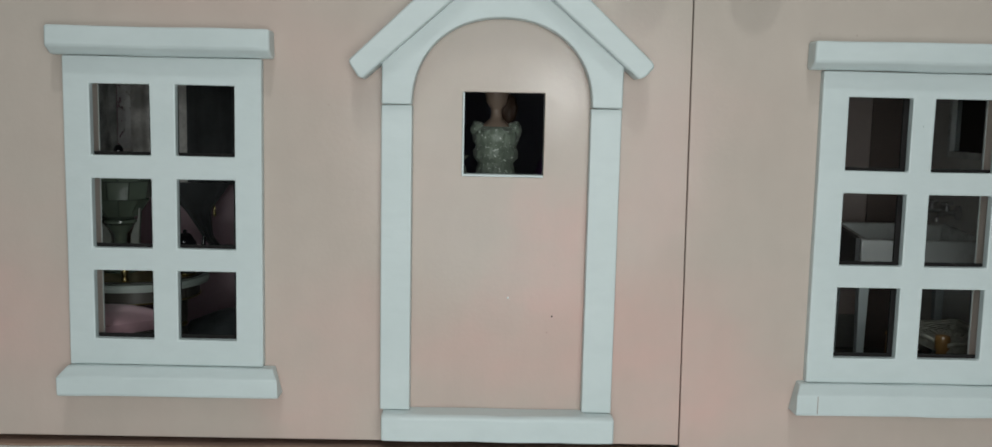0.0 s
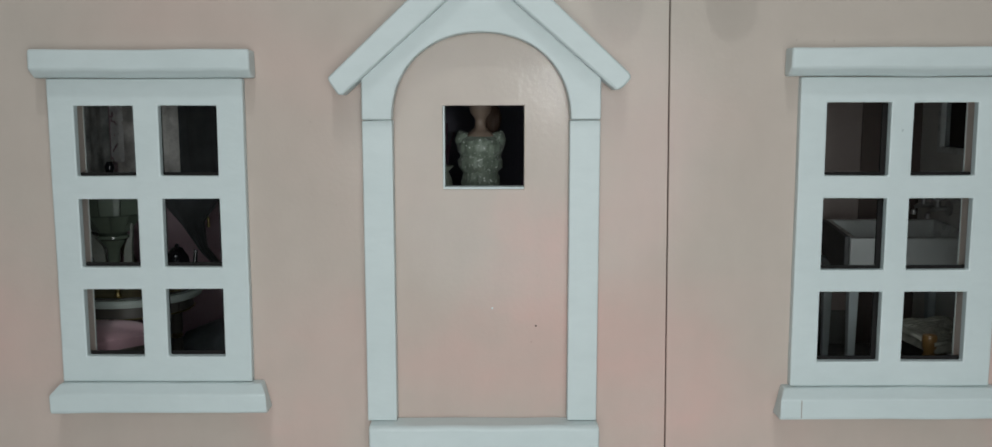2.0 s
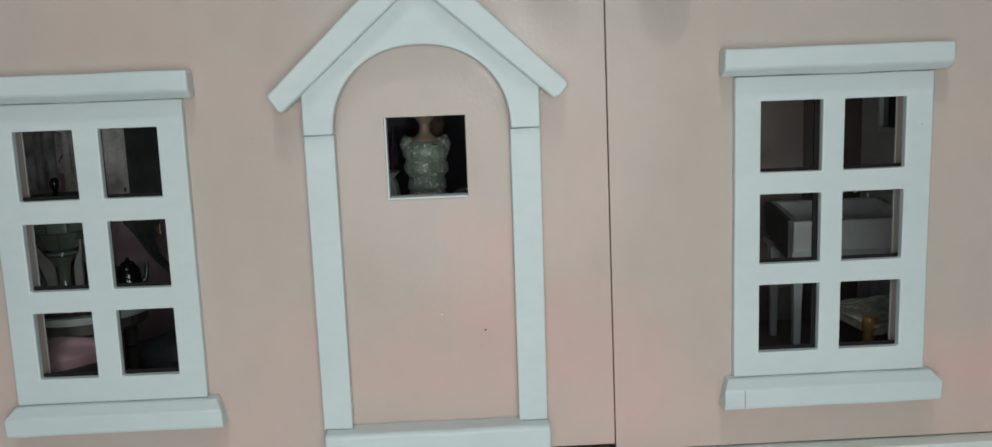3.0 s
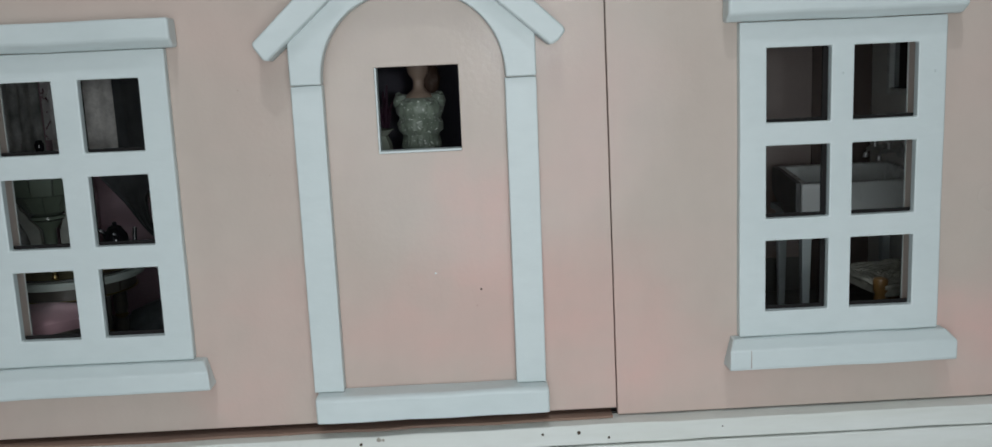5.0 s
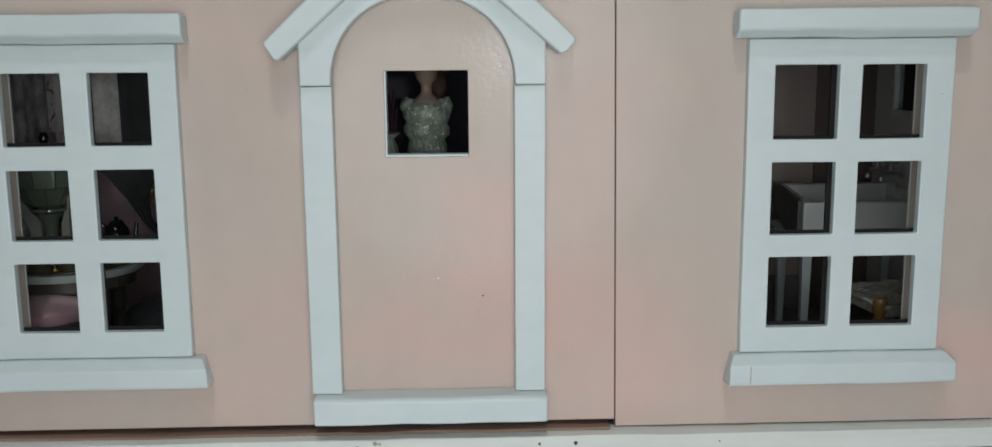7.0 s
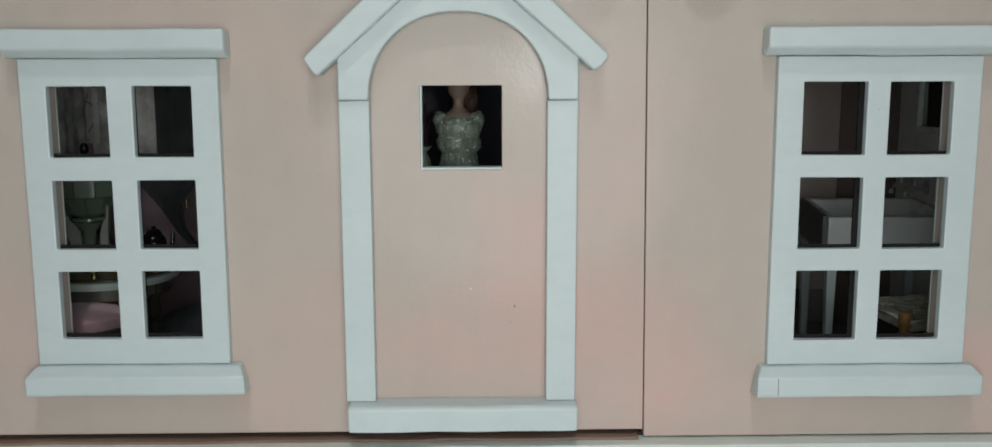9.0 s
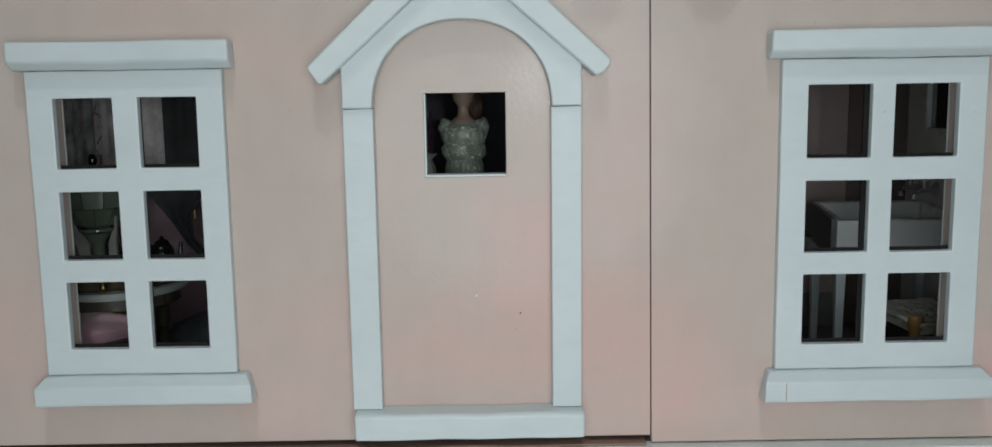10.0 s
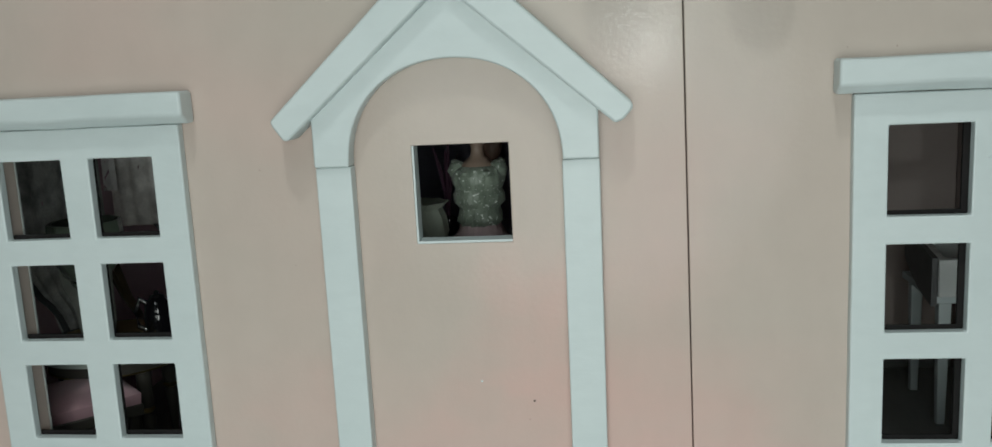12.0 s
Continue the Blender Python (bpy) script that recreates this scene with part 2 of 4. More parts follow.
BRONZE = material("dark_bronze", (0.045, 0.04, 0.035), (0.10, 0.08, 0.06), rough=0.42, metal=0.8, scale=120, bump=0.25)
NAIL = material("rusty_nail", (0.07, 0.055, 0.04), (0.12, 0.07, 0.04), rough=0.6, metal=0.6, scale=300, bump=0.2)
ROOM_PAINT = material("room_wall_paint", (0.78, 0.79, 0.79), (0.74, 0.75, 0.75), rough=0.7, scale=2, bump=0.1, bump_scale=80)
ROOM_FLOOR = material("room_floor_boards", (0.42, 0.36, 0.30), (0.34, 0.28, 0.22), rough=0.5, scale=3, bump=0.1, bump_scale=40, stretch=(0.2, 1, 1))
TABLE_TOP = material("white_laminate", (0.75, 0.77, 0.78), rough=0.35, scale=5, amount=0.2, bump=0.03)
BROWN_WALL = material("brown_paper", (0.43, 0.37, 0.345), (0.40, 0.34, 0.32), rough=0.8, scale=30, bump=0.1)
PINK_WALL = material("mauve_paper", (0.60, 0.46, 0.51), (0.54, 0.41, 0.455), rough=0.8, scale=24, bump=0.1)
NAVY_WALL = material("dark_room_paper", (0.26, 0.26, 0.31), (0.24, 0.22, 0.29), rough=0.85, scale=20, bump=0.1)
DARK_FLOOR = material("dark_stained_floor", (0.25, 0.255, 0.24), (0.17, 0.175, 0.165), rough=0.5, scale=30, bump=0.2, stretch=(1, 0.15, 1))
CERAMIC = material("glazed_white_ceramic", (0.80, 0.84, 0.82), (0.74, 0.78, 0.76), rough=0.28, scale=20, amount=0.3, bump=0.03, coat=0.4)
CHROME = material("chrome", (0.65, 0.66, 0.66), rough=0.34, metal=1.0, amount=0.2, bump=0.0)
RUSH = material("woven_rush", (0.50, 0.50, 0.43), (0.28, 0.28, 0.23), rough=0.65, scale=180, amount=0.9, bump=0.5, bump_scale=900)
HONEY = material("honey_wood", (0.27, 0.155, 0.05), (0.18, 0.095, 0.03), rough=0.4, scale=90, amount=0.7, bump=0.15, stretch=(1, 1, 0.2), coat=0.3)
DARK_WOOD = material("dark_mahogany", (0.060, 0.058, 0.050), (0.085, 0.080, 0.066), rough=0.3, scale=60, amount=0.8, bump=0.1, stretch=(1, 1, 0.2), coat=0.3)
GOLD = material("gilt", (0.46, 0.37, 0.17), (0.30, 0.24, 0.10), rough=0.36, metal=1.0, scale=200, bump=0.2)
GREEN_GLAZE = material("pale_green_glaze", (0.19, 0.235, 0.18), (0.14, 0.18, 0.14), rough=0.2, scale=40, amount=0.6, bump=0.08, coat=0.6)
GROUT = material("green_grout", (0.10, 0.13, 0.10), rough=0.7, scale=60, bump=0.2)
PALE_CLOTH = material("pale_grey_cloth", (0.38, 0.40, 0.36), (0.25, 0.27, 0.24), rough=0.8, scale=80, amount=0.8, bump=0.4, bump_scale=700)
PINK_CLOTH = material("rose_satin", (0.56, 0.36, 0.40), (0.46, 0.28, 0.32), rough=0.5, scale=50, amount=0.6, bump=0.2, bump_scale=900, sheen=0.3)
LACE = material("ivory_lace", (0.84, 0.82, 0.78), (0.40, 0.39, 0.37), rough=0.8, scale=75, amount=1.0, bump=0.5, bump_scale=500)
GREY_LACE = material("smoke_grey_lace", (0.72, 0.74, 0.71), (0.30, 0.32, 0.31), rough=0.8, scale=90, amount=1.0, bump=0.5, bump_scale=500)
LACE_BRIGHT = material("white_lace", (0.86, 0.86, 0.84), (0.62, 0.61, 0.60), rough=0.8, scale=130, amount=0.8, bump=0.5, bump_scale=500)
BLACK_CLOTH = material("black_velvet", (0.055, 0.060, 0.062), (0.09, 0.098, 0.10), rough=0.85, scale=60, amount=0.8, bump=0.4, sheen=0.2)
SLATE_CLOTH = material("slate_crumpled_cloth", (0.15, 0.17, 0.175), (0.06, 0.07, 0.075), rough=0.45, scale=70, amount=0.9, bump=0.5, bump_scale=300)
DARK_GLASS = material("black_glass", (0.012, 0.012, 0.014), rough=0.08, scale=20, amount=0.3, bump=0.0, coat=0.8, rough_var=0.03)
MIRROR = material("dark_mirror_glass", (0.10, 0.11, 0.11), rough=0.06, metal=1.0, amount=0.2, bump=0.0, rough_var=0.03)
SKIN = material("doll_bisque", (0.26, 0.195, 0.15), (0.22, 0.16, 0.125), rough=0.5, scale=40, amount=0.4, bump=0.03)
HAIR = material("doll_hair", (0.05, 0.028, 0.018), (0.03, 0.018, 0.012), rough=0.45, scale=120, amount=0.8, bump=0.5, bump_scale=900)
# the bright specks are glints put into the satin's colour
DRESS = material("silvery_green_satin", (0.27, 0.32, 0.255), (0.16, 0.20, 0.155), rough=0.42, scale=210, amount=1.0, bump=0.9, bump_scale=420, sheen=0.2,
                 specks=(0.85, 0.90, 0.84), speck_scale=620, speck_cut=0.66)
DRESS_HEM = material("rose_tulle", (0.66, 0.52, 0.52), (0.48, 0.35, 0.37), rough=0.6, scale=160, amount=0.9, bump=0.6, bump_scale=500)
PLUM = material("plum_feather", (0.09, 0.035, 0.065), (0.05, 0.022, 0.04), rough=0.8, scale=120, bump=0.4)

# pale so that the unseen ceiling bounces light down into the rooms
CREAM = material("cream_ceiling_paint", (0.66, 0.62, 0.55), (0.60, 0.56, 0.50), rough=0.8, scale=20)

# neutral grey for unseen sheets that bounce light into the rooms
BOUNCE_GREY = material("neutral_bounce_grey", (0.58, 0.62, 0.60), (0.52, 0.56, 0.54), rough=0.8, scale=30)
JUG = material("pale_celadon", (0.40, 0.44, 0.37), (0.33, 0.37, 0.30), rough=0.35, scale=70, amount=0.8, bump=0.2)

# ---- the room round the house ----
# plain surfaces mostly out of view; the white ones bounce soft fill light
RX, RY0, RY1, RZ0, RZ1 = 2.0, -3.0, 0.9, -0.80, 1.86
for nm, b in (("floor", (-RX, RX, RY0, RY1, RZ0 - 0.1, RZ0)), ("ceiling", (-RX - 0.1, RX + 0.1, RY0 - 0.1, RY1 + 0.1, RZ1, RZ1 + 0.1)),
              ("wall_north", (-RX, RX, RY1, RY1 + 0.1, RZ0, RZ1)), ("wall_south", (-RX, RX, RY0 - 0.1, RY0, RZ0, RZ1)),
              ("wall_west", (-RX - 0.1, -RX, RY0 - 0.1, RY1 + 0.1, RZ0, RZ1)), ("wall_east", (RX, RX + 0.1, RY0 - 0.1, RY1 + 0.1, RZ0, RZ1))):
    tagged(obj(nm, box(*b), ROOM_FLOOR if nm == "floor" else ROOM_PAINT), "plain brown floor boards" if nm == "floor" else "plain matt white painted room surface", nm.split("_")[0], kind="structure")

# out of view; the white top reaches forward to bounce light onto the front
table = thing("display_table", "unseen white laminate table under the dolls' house, bouncing light up", "table")
part("tabletop", box(-0.62, 0.75, -0.30, 0.50, -0.105, -0.072), TABLE_TOP, table, bevel=0.003)
for x in (-0.57, 0.70):
    for y in (-0.25, 0.45):
        part("leg", box(x - 0.025, x + 0.025, y - 0.025, y + 0.025, RZ0, -0.105), TABLE_TOP, table, bevel=0.002)

# ---- carcass of the dolls' house ----
HX0, HX1, SEAM, BACK, TOP, FLOOR = -0.2875, 0.4335, 0.0730, 0.310, 0.300, -0.014
house = thing("dolls_house", "pink wooden dolls' house body on a worn white plinth", "dolls' house")
part("side_wall", box(HX0, HX0 + 0.0108, 0.0015, BACK, -0.0085, TOP), PINK, house, "pink painted side wall edge", bevel=0.0006)
part("side_wall", box(HX1 - 0.0108, HX1, 0.0015, BACK, -0.0085, TOP), PINK, house, "pink painted side wall edge", bevel=0.0006)
part("back_wall", box(HX0, HX1, BACK, BACK + 0.006, -0.020, TOP), RAW, house)
part("ceiling_board", box(HX0 + 0.011, HX1 - 0.011, 0.011, BACK - 0.001, 0.232, 0.240), CREAM, house)
part("top_board", box(HX0 - 0.004, HX1 + 0.004, -0.004, BACK + 0.008, TOP, TOP + 0.01), WHITE, house, bevel=0.001)
part("floor_board", box(HX0 + 0.011, HX1 - 0.011, 0.011, BACK - 0.001, FLOOR - 0.006, FLOOR), DARK_FLOOR, house, "dark stained room floor")
ROOM_Y = 0.264
for a, b, mat, text in ((HX0 + 0.011, -0.128, PINK_WALL, "mauve papered room wall"), (-0.122, 0.080, NAVY_WALL, "very dark papered room wall"), (0.086, 0.3090, BROWN_WALL, "brown papered room wall")):
    rear = 0.242 if mat is BROWN_WALL else ROOM_Y
    part("room_wall", box(a, b, rear, rear + 0.005, FLOOR, 0.232), mat, house, text)
part("side_lining", box(HX0 + 0.0112, HX0 + 0.0120, 0.0125, ROOM_Y - 0.0005, FLOOR, 0.2318), PINK_WALL, house, "mauve papered side wall of the parlour")
part("partition", box(-0.128, -0.122, 0.012, BACK - 0.0012, FLOOR, 0.232), NAVY_WALL, house)
part("partition", box(0.080, 0.086, 0.012, BACK - 0.0012, FLOOR, 0.232), BROWN_WALL, house)
part("partition", box(0.3030, 0.3090, 0.030, 0.2418, FLOOR, 0.232), material("grey_wash_paint", (0.80, 0.81, 0.78), (0.72, 0.73, 0.70), rough=0.75, scale=20, bump=0.1), house, "grey painted side wall behind the sink")
# thin dark brown sheet over the right end of the back wall
part("dark_wall_strip", box(0.2590, 0.3029, 0.2401, 0.2418, FLOOR, 0.232), material("dark_brown_wall", (0.17, 0.135, 0.12), (0.14, 0.11, 0.10), rough=0.8, scale=30, bump=0.1), house, "thin dark brown sheet on the washroom's back wall")
part("skirting", box(0.0865, 0.2589, 0.2394, 0.2418, FLOOR, FLOOR + 0.025), DARK_FLOOR, house)
part("plinth_front", prism([(-0.0105, -0.0228), (0.004, -0.0228), (0.004, -0.0126), (-0.0105, -0.0126)], HX0 - 0.02, HX1 + 0.02, "x", cuts=40), WHITE_WORN, house, "worn white plinth board with nail holes", bevel=0.0006, rough=0.0005)
part("plinth_lower_board", prism([(-0.0112, -0.0715), (0.004, -0.0715), (0.004, -0.0236), (-0.0112, -0.0236)], HX0 - 0.03, HX1 + 0.03, "x", cuts=20), WHITE_WORN, house, bevel=0.0006, rough=0.0003)
part("plinth_core", box(HX0, HX1, 0.0042, BACK, -0.0715, -0.0205), RAW, house)
part("raw_ledge", prism([(-0.0034, -0.0125), (0.012, -0.0125), (0.012, -0.0112), (-0.0034, -0.0112)], HX0 + 0.012, SEAM - 0.0015, "x", cuts=30), RAW, house, "bare brown wood ledge under the front", rough=0.0006)
for x, z, r in ((-0.109, -0.0172, 0.0007), (-0.055, -0.0164, 0.0010), (0.035, -0.0162, 0.0009), (0.053, -0.0162, 0.0013), (0.068, -0.0195, 0.0008), (0.125, -0.0167, 0.0005), (-0.16, -0.0170, 0.0006)):
    r *= 0.75
    part("nail", lathe([(r * 0.6, -0.0016), (r, -0.0013), (r, 0.0), (r * 0.7, 0.0004)], 10, m=Matrix.Translation((x, -0.0107, z)) @ Matrix.Rotation(radians(90), 4, "X")), NAIL, house, smooth=True)

# white cupboard edge that stands against the house's side
side = thing("white_cupboard", "plain white painted cupboard standing beside the dolls' house", "cupboard")
part("body", box(-0.62, HX0 - 0.035, 0.06, 0.45, -0.072, 0.052), WHITE, side, bevel=0.002)
part("top", box(-0.63, HX0 - 0.028, 0.05, 0.46, 0.052, 0.062), material("pale_pink_edge", (0.66, 0.52, 0.50), rough=0.5, scale=30), side, "pale pink top", bevel=0.001)

# ---- hinged front leaves ----
def window(parent, x0, x1, z0, z1, cols, rows):
    """White lattice of six open lights on the face of a leaf. cols, rows: the edges of the lights."""
    xs, zs = [x0, *cols, x1], [z0, *rows, z1]
    return part("window_frame", plate(xs, zs, lambda i, j: not (i % 2 == 1 and j % 2 == 1), -0.0052, -0.0001), WHITE, parent,
                "thick white brush-painted window frame of six lights", bevel=0.0007, rough=0.00025)


def dark_edge_strips(parent, cols, rows, last, top):
    """Near-black strips added behind the lattice, standing in for shade along the lights' edges."""
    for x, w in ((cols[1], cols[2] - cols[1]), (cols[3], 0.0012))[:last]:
        part("dark_edge_strip", box(x - 0.0020, x + w - 0.0004, 0.0006, 0.0020, rows[0] - 0.001, top), EDGE_BLACK, parent)
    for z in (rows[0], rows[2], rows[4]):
        part("dark_bottom_strip", box(cols[0] - 0.0006, cols[3] + 0.0010, 0.0004, 0.0012, z - 0.0022, z + 0.0015), EDGE_BLACK, parent)


def lintel(parent, x0, x1, z0, z1):
    """Head board: upright face, lower edge chamfered back to the frame."""
    poly = [(-0.0002, z0), (-0.0068, z0), (-0.0125, z0 + 0.0036), (-0.0125, z1), (-0.0002, z1)]
    return part("window_lintel", prism(poly, x0, x1, "x", cuts=14), WHITE, parent, bevel=0.0013, segs=3, rough=0.0004)


def sill(parent, x0, x1, z0, z1):
    """Sill with a chamfered top edge and clipped ends."""
    bm = bmesh.new()
    c = 0.0042
    rows = [(-0.0002, z0, 0), (-0.0122, z0, 0), (-0.0132, z0 + 0.001, 0), (-0.0132, z1 - c, 0), (-0.0075, z1, c * 0.8), (-0.0002, z1, c * 0.8)]
    a = [bm.verts.new((x0 + k, y, z)) for y, z, k in rows]
    n = 12
    prev = a
    for s in range(1, n + 1):
        cur = [bm.verts.new((x0 + k + (x1 - x0 - 2 * k) * s / n, y, z)) for y, z, k in rows]
        for i in range(len(rows)):
            j = (i + 1) % len(rows)
            bm.faces.new((prev[i], prev[j], cur[j], cur[i]))
        prev = cur
    bm.faces.new(a[::-1])
    bm.faces.new(prev)
    return part("window_sill", bm, WHITE, parent, bevel=0.0009, rough=0.0004)


def knob(parent, x):
    m = Matrix.Translation((x, 0, 0.2485)) @ Matrix.Rotation(radians(90), 4, "X")
    part("knob", lathe([(0.006, 0.0), (0.0055, 0.004), (0.005, 0.009), (0.009, 0.013), (0.0125, 0.018), (0.0118, 0.023), (0.007, 0.0262)], 20, m=m), WHITE, parent, "round white wooden knob", smooth=True)


leaf_west = thing("front_leaf", "hinged pink front panel with white window and arched doorway", "panel", group="front leaves of the dolls' house")
LX = [-0.2748, -0.2172, -0.1462, -0.0380, 0.0019, SEAM - 0.0002]
LZ = [-0.0082, 0.0385, 0.1258, 0.1668, 0.1688, 0.300]


def west_solid(i, j):
    return not (i == 1 and j in (1, 2, 3)) and not (i == 3 and j == 2)


def lean(bm):
    """The closing edge is cut a hair out of plumb."""
    for v in bm.verts:
        if abs(v.co.x - SEAM) < 0.001:
            v.co.x -= (v.co.z - 0.1) * 0.009
    return bm


part("board", lean(plate(LX, LZ, west_solid, 0.0, 0.0090)), PINK, leaf_west, "pink painted board", bevel=0.0005)
# added sheet, out of view: keeps the bounced light from turning pink
part("bounce_sheet", lean(plate(LX, LZ, west_solid, 0.0091, 0.0102)), BOUNCE_GREY, leaf_west, "thin pale grey sheet added behind the board to bounce neutral light")
window(leaf_west, -0.2285, -0.1340, 0.0300, 0.1800, (-0.2160, -0.1873, -0.1752, -0.1470), (0.0430, 0.0770, 0.0880, 0.1218, 0.1330, 0.1670))
dark_edge_strips(leaf_west, (-0.2160, -0.1873, -0.1752, -0.1470), (0.0430, 0.0770, 0.0880, 0.1218, 0.1330, 0.1670), 2, 0.1665)
lintel(leaf_west, -0.2335, -0.1285, 0.1802, 0.1935)
sill(leaf_west, -0.2325, -0.1255, 0.0160, 0.0298)
lining = part("door_light_lining", plate([-0.0379, -0.0371, 0.0011, 0.0018], [0.1259, 0.1269, 0.1661, 0.1667], lambda i, j: i == 0 or j == 0, 0.0004, 0.0088), WHITE, leaf_west, "white painted edge of the little door window")
CX = -0.0190
part("column", prism([(-0.0762, 0.0101), (-0.0617, 0.0101), (-0.0618, 0.1598), (-0.0765, 0.1598)], -0.0070, -0.0001, "y"), WHITE, leaf_west, bevel=0.0005, rough=0.0003)
part("column", prism([(0.0234, 0.0101), (0.0380, 0.0101), (0.0384, 0.1598), (0.0238, 0.1598)], -0.0070, -0.0001, "y"), WHITE, leaf_west, bevel=0.0005, rough=0.0003)
part("doorstep", prism([(-0.0160, -0.0030), (-0.0001, -0.0030), (-0.0001, 0.0098), (-0.0140, 0.0100), (-0.0160, 0.0086)], -0.0748, 0.0386, "x", cuts=12), WHITE, leaf_west, "white wooden doorstep block", bevel=0.0009, rough=0.0004)
inner = arc(CX, 0.1601, 0.0430, 0.0414, 0, 180, 36, 2.15)


def arch_bm():
    """Spandrel board: straight outside and gable top, arch cut through below."""
    bm = bmesh.new()
    pts = []
    for x, z in inner:
        ox = CX + (x - CX) / 0.0430 * 0.0573
        pts.append((ox, 0.2330 - abs(ox - CX) * 0.875))
    pts[0] = (CX + 0.0573, 0.1601)
    pts[-1] = (CX - 0.0573, 0.1601)
    side_top = 0.2330 - 0.0571 * 0.875
    seq_in, seq_out = list(inner), list(pts)
    seq_out[1] = (CX + 0.0573, side_top)
    seq_out[-2] = (CX - 0.0573, side_top)
    rows = []
    for y in (-0.0092, -0.0001):
        rows.append(([bm.verts.new((x, y, z)) for x, z in seq_in], [bm.verts.new((x, y, z)) for x, z in seq_out]))
    (fi, fo), (bi, bo) = rows
    for k in range(len(fi) - 1):
        bm.faces.new((fi[k], fo[k], fo[k + 1], fi[k + 1]))
        bm.faces.new((bi[k], bi[k + 1], bo[k + 1], bo[k]))
        bm.faces.new((fi[k], fi[k + 1], bi[k + 1], bi[k]))
        bm.faces.new((fo[k], bo[k], bo[k + 1], fo[k + 1]))
    bm.faces.new((fi[0], bi[0], bo[0], fo[0]))
    bm.faces.new((fi[-1], fo[-1], bo[-1], bi[-1]))
    return bm


part("arch", arch_bm(), WHITE, leaf_west, "white fretwork arch under the gable", bevel=0.0007)
PEAK_IN, PEAK_OUT = (CX - 0.0008, 0.2292), (CX - 0.0008, 0.2475)
part("gable_board", prism([(-0.0845, 0.1718), PEAK_IN, PEAK_OUT, (-0.0912, 0.1800), (-0.0905, 0.1780), (-0.0865, 0.1722)], -0.0150, -0.0001, "y"), WHITE, leaf_west, "white sloping gable board", bevel=0.0012, segs=3, rough=0.0003)
part("gable_board", prism([(PEAK_IN[0] + 0.0003, PEAK_IN[1]), (0.0448, 0.1738), (0.0480, 0.1752), (0.0518, 0.1795), (0.0514, 0.1818), (PEAK_OUT[0] + 0.0003, PEAK_OUT[1])], -0.0150, -0.0001, "y"), WHITE, leaf_west, "white sloping gable board", bevel=0.0012, segs=3, rough=0.0003)
knob(leaf_west, 0.0450)
for x, z in ((0.0080, 0.0570), (-0.0140, 0.0660)):
    part("paint_chip", lathe([(0.00055, -0.0001), (0.0005, 0.0001), (0.0002, 0.00025)], 7, m=Matrix.Translation((x, 0, z)) @ Matrix.Rotation(radians(90), 4, "X")), NAIL if z < 0.06 else WHITE, leaf_west)
# barrel hinge of three knuckles with its thin leaf
hinge = part("hinge", box(-0.2752, -0.2695, -0.0012, 0.0001, 0.0575, 0.1105), BRONZE, leaf_west, "dark bronze barrel hinge", bevel=0.0003)
for k in range(5):
    z = 0.0575 + k * 0.0106
    part("knuckle", lathe([(0.0022, 0.0003), (0.0027, 0.0007), (0.0027, 0.0099), (0.0022, 0.0103)], 14, at=(-0.2756, -0.0022, z)), BRONZE, hinge, smooth=True)
for z in (0.066, 0.1005):
    part("screw", lathe([(0.0014, 0), (0.0012, 0.0005)], 10, m=Matrix.Translation((-0.2718, -0.0012, z)) @ Matrix.Rotation(radians(90), 4, "X")), NAIL, hinge)

leaf_east = thing("front_leaf", "hinged pink front panel with a white six-light window", "panel", group="front leaves of the dolls' house")
EX = [SEAM + 0.0002, 0.1468, 0.2225, 0.4215]
EZ = [-0.0117, 0.0350, 0.1692, 0.300]
part("board", lean(plate(EX, EZ, lambda i, j: not (i == 1 and j == 1), -0.0006, 0.0090)), PINK, leaf_east, "pink painted board", bevel=0.0005)
part("bounce_sheet", lean(plate(EX, EZ, lambda i, j: not (i == 1 and j == 1), 0.0091, 0.0102)), BOUNCE_GREY, leaf_east, "thin pale grey sheet added behind the board to bounce neutral light")
window(leaf_east, 0.1350, 0.2345, 0.0270, 0.1802, (0.1480, 0.1790, 0.1900, 0.2210), (0.0396, 0.0750, 0.0860, 0.1215, 0.1325, 0.1680))
dark_edge_strips(leaf_east, (0.1480, 0.1790, 0.1900, 0.2210), (0.0396, 0.0750, 0.0860, 0.1215, 0.1325, 0.1680), 1, 0.1688)
lintel(leaf_east, 0.1280, 0.2412, 0.1805, 0.1940)
sill(leaf_east, 0.1282, 0.2410, 0.0122, 0.0268)
knob(leaf_east, 0.0985)
part("paint_dent", lathe([(0.0075, -0.0002), (0.007, 0.0), (0.0062, 0.00018), (0.004, 0.0002)], 22, m=Matrix.Translation((0.262, -0.0006, 0.091)) @ Matrix.Rotation(radians(90), 4, "X")), PINK, leaf_east, "filled round spot painted over in pink", smooth=True)

for x, z in ((0.1848, 0.1546), (0.2290, 0.1540)):
    part("paint_bead", lathe([(0.0006, -0.0001), (0.0005, 0.0003), (0.0002, 0.0005)], 7, m=Matrix.Translation((x, -0.0052, z)) @ Matrix.Rotation(radians(90), 4, "X")), WHITE, leaf_east)
part("sill_joint", box(0.1385, 0.1388, -0.01335, -0.0125, 0.0135, 0.0222), RAW, leaf_east, "fine crack across the sill")

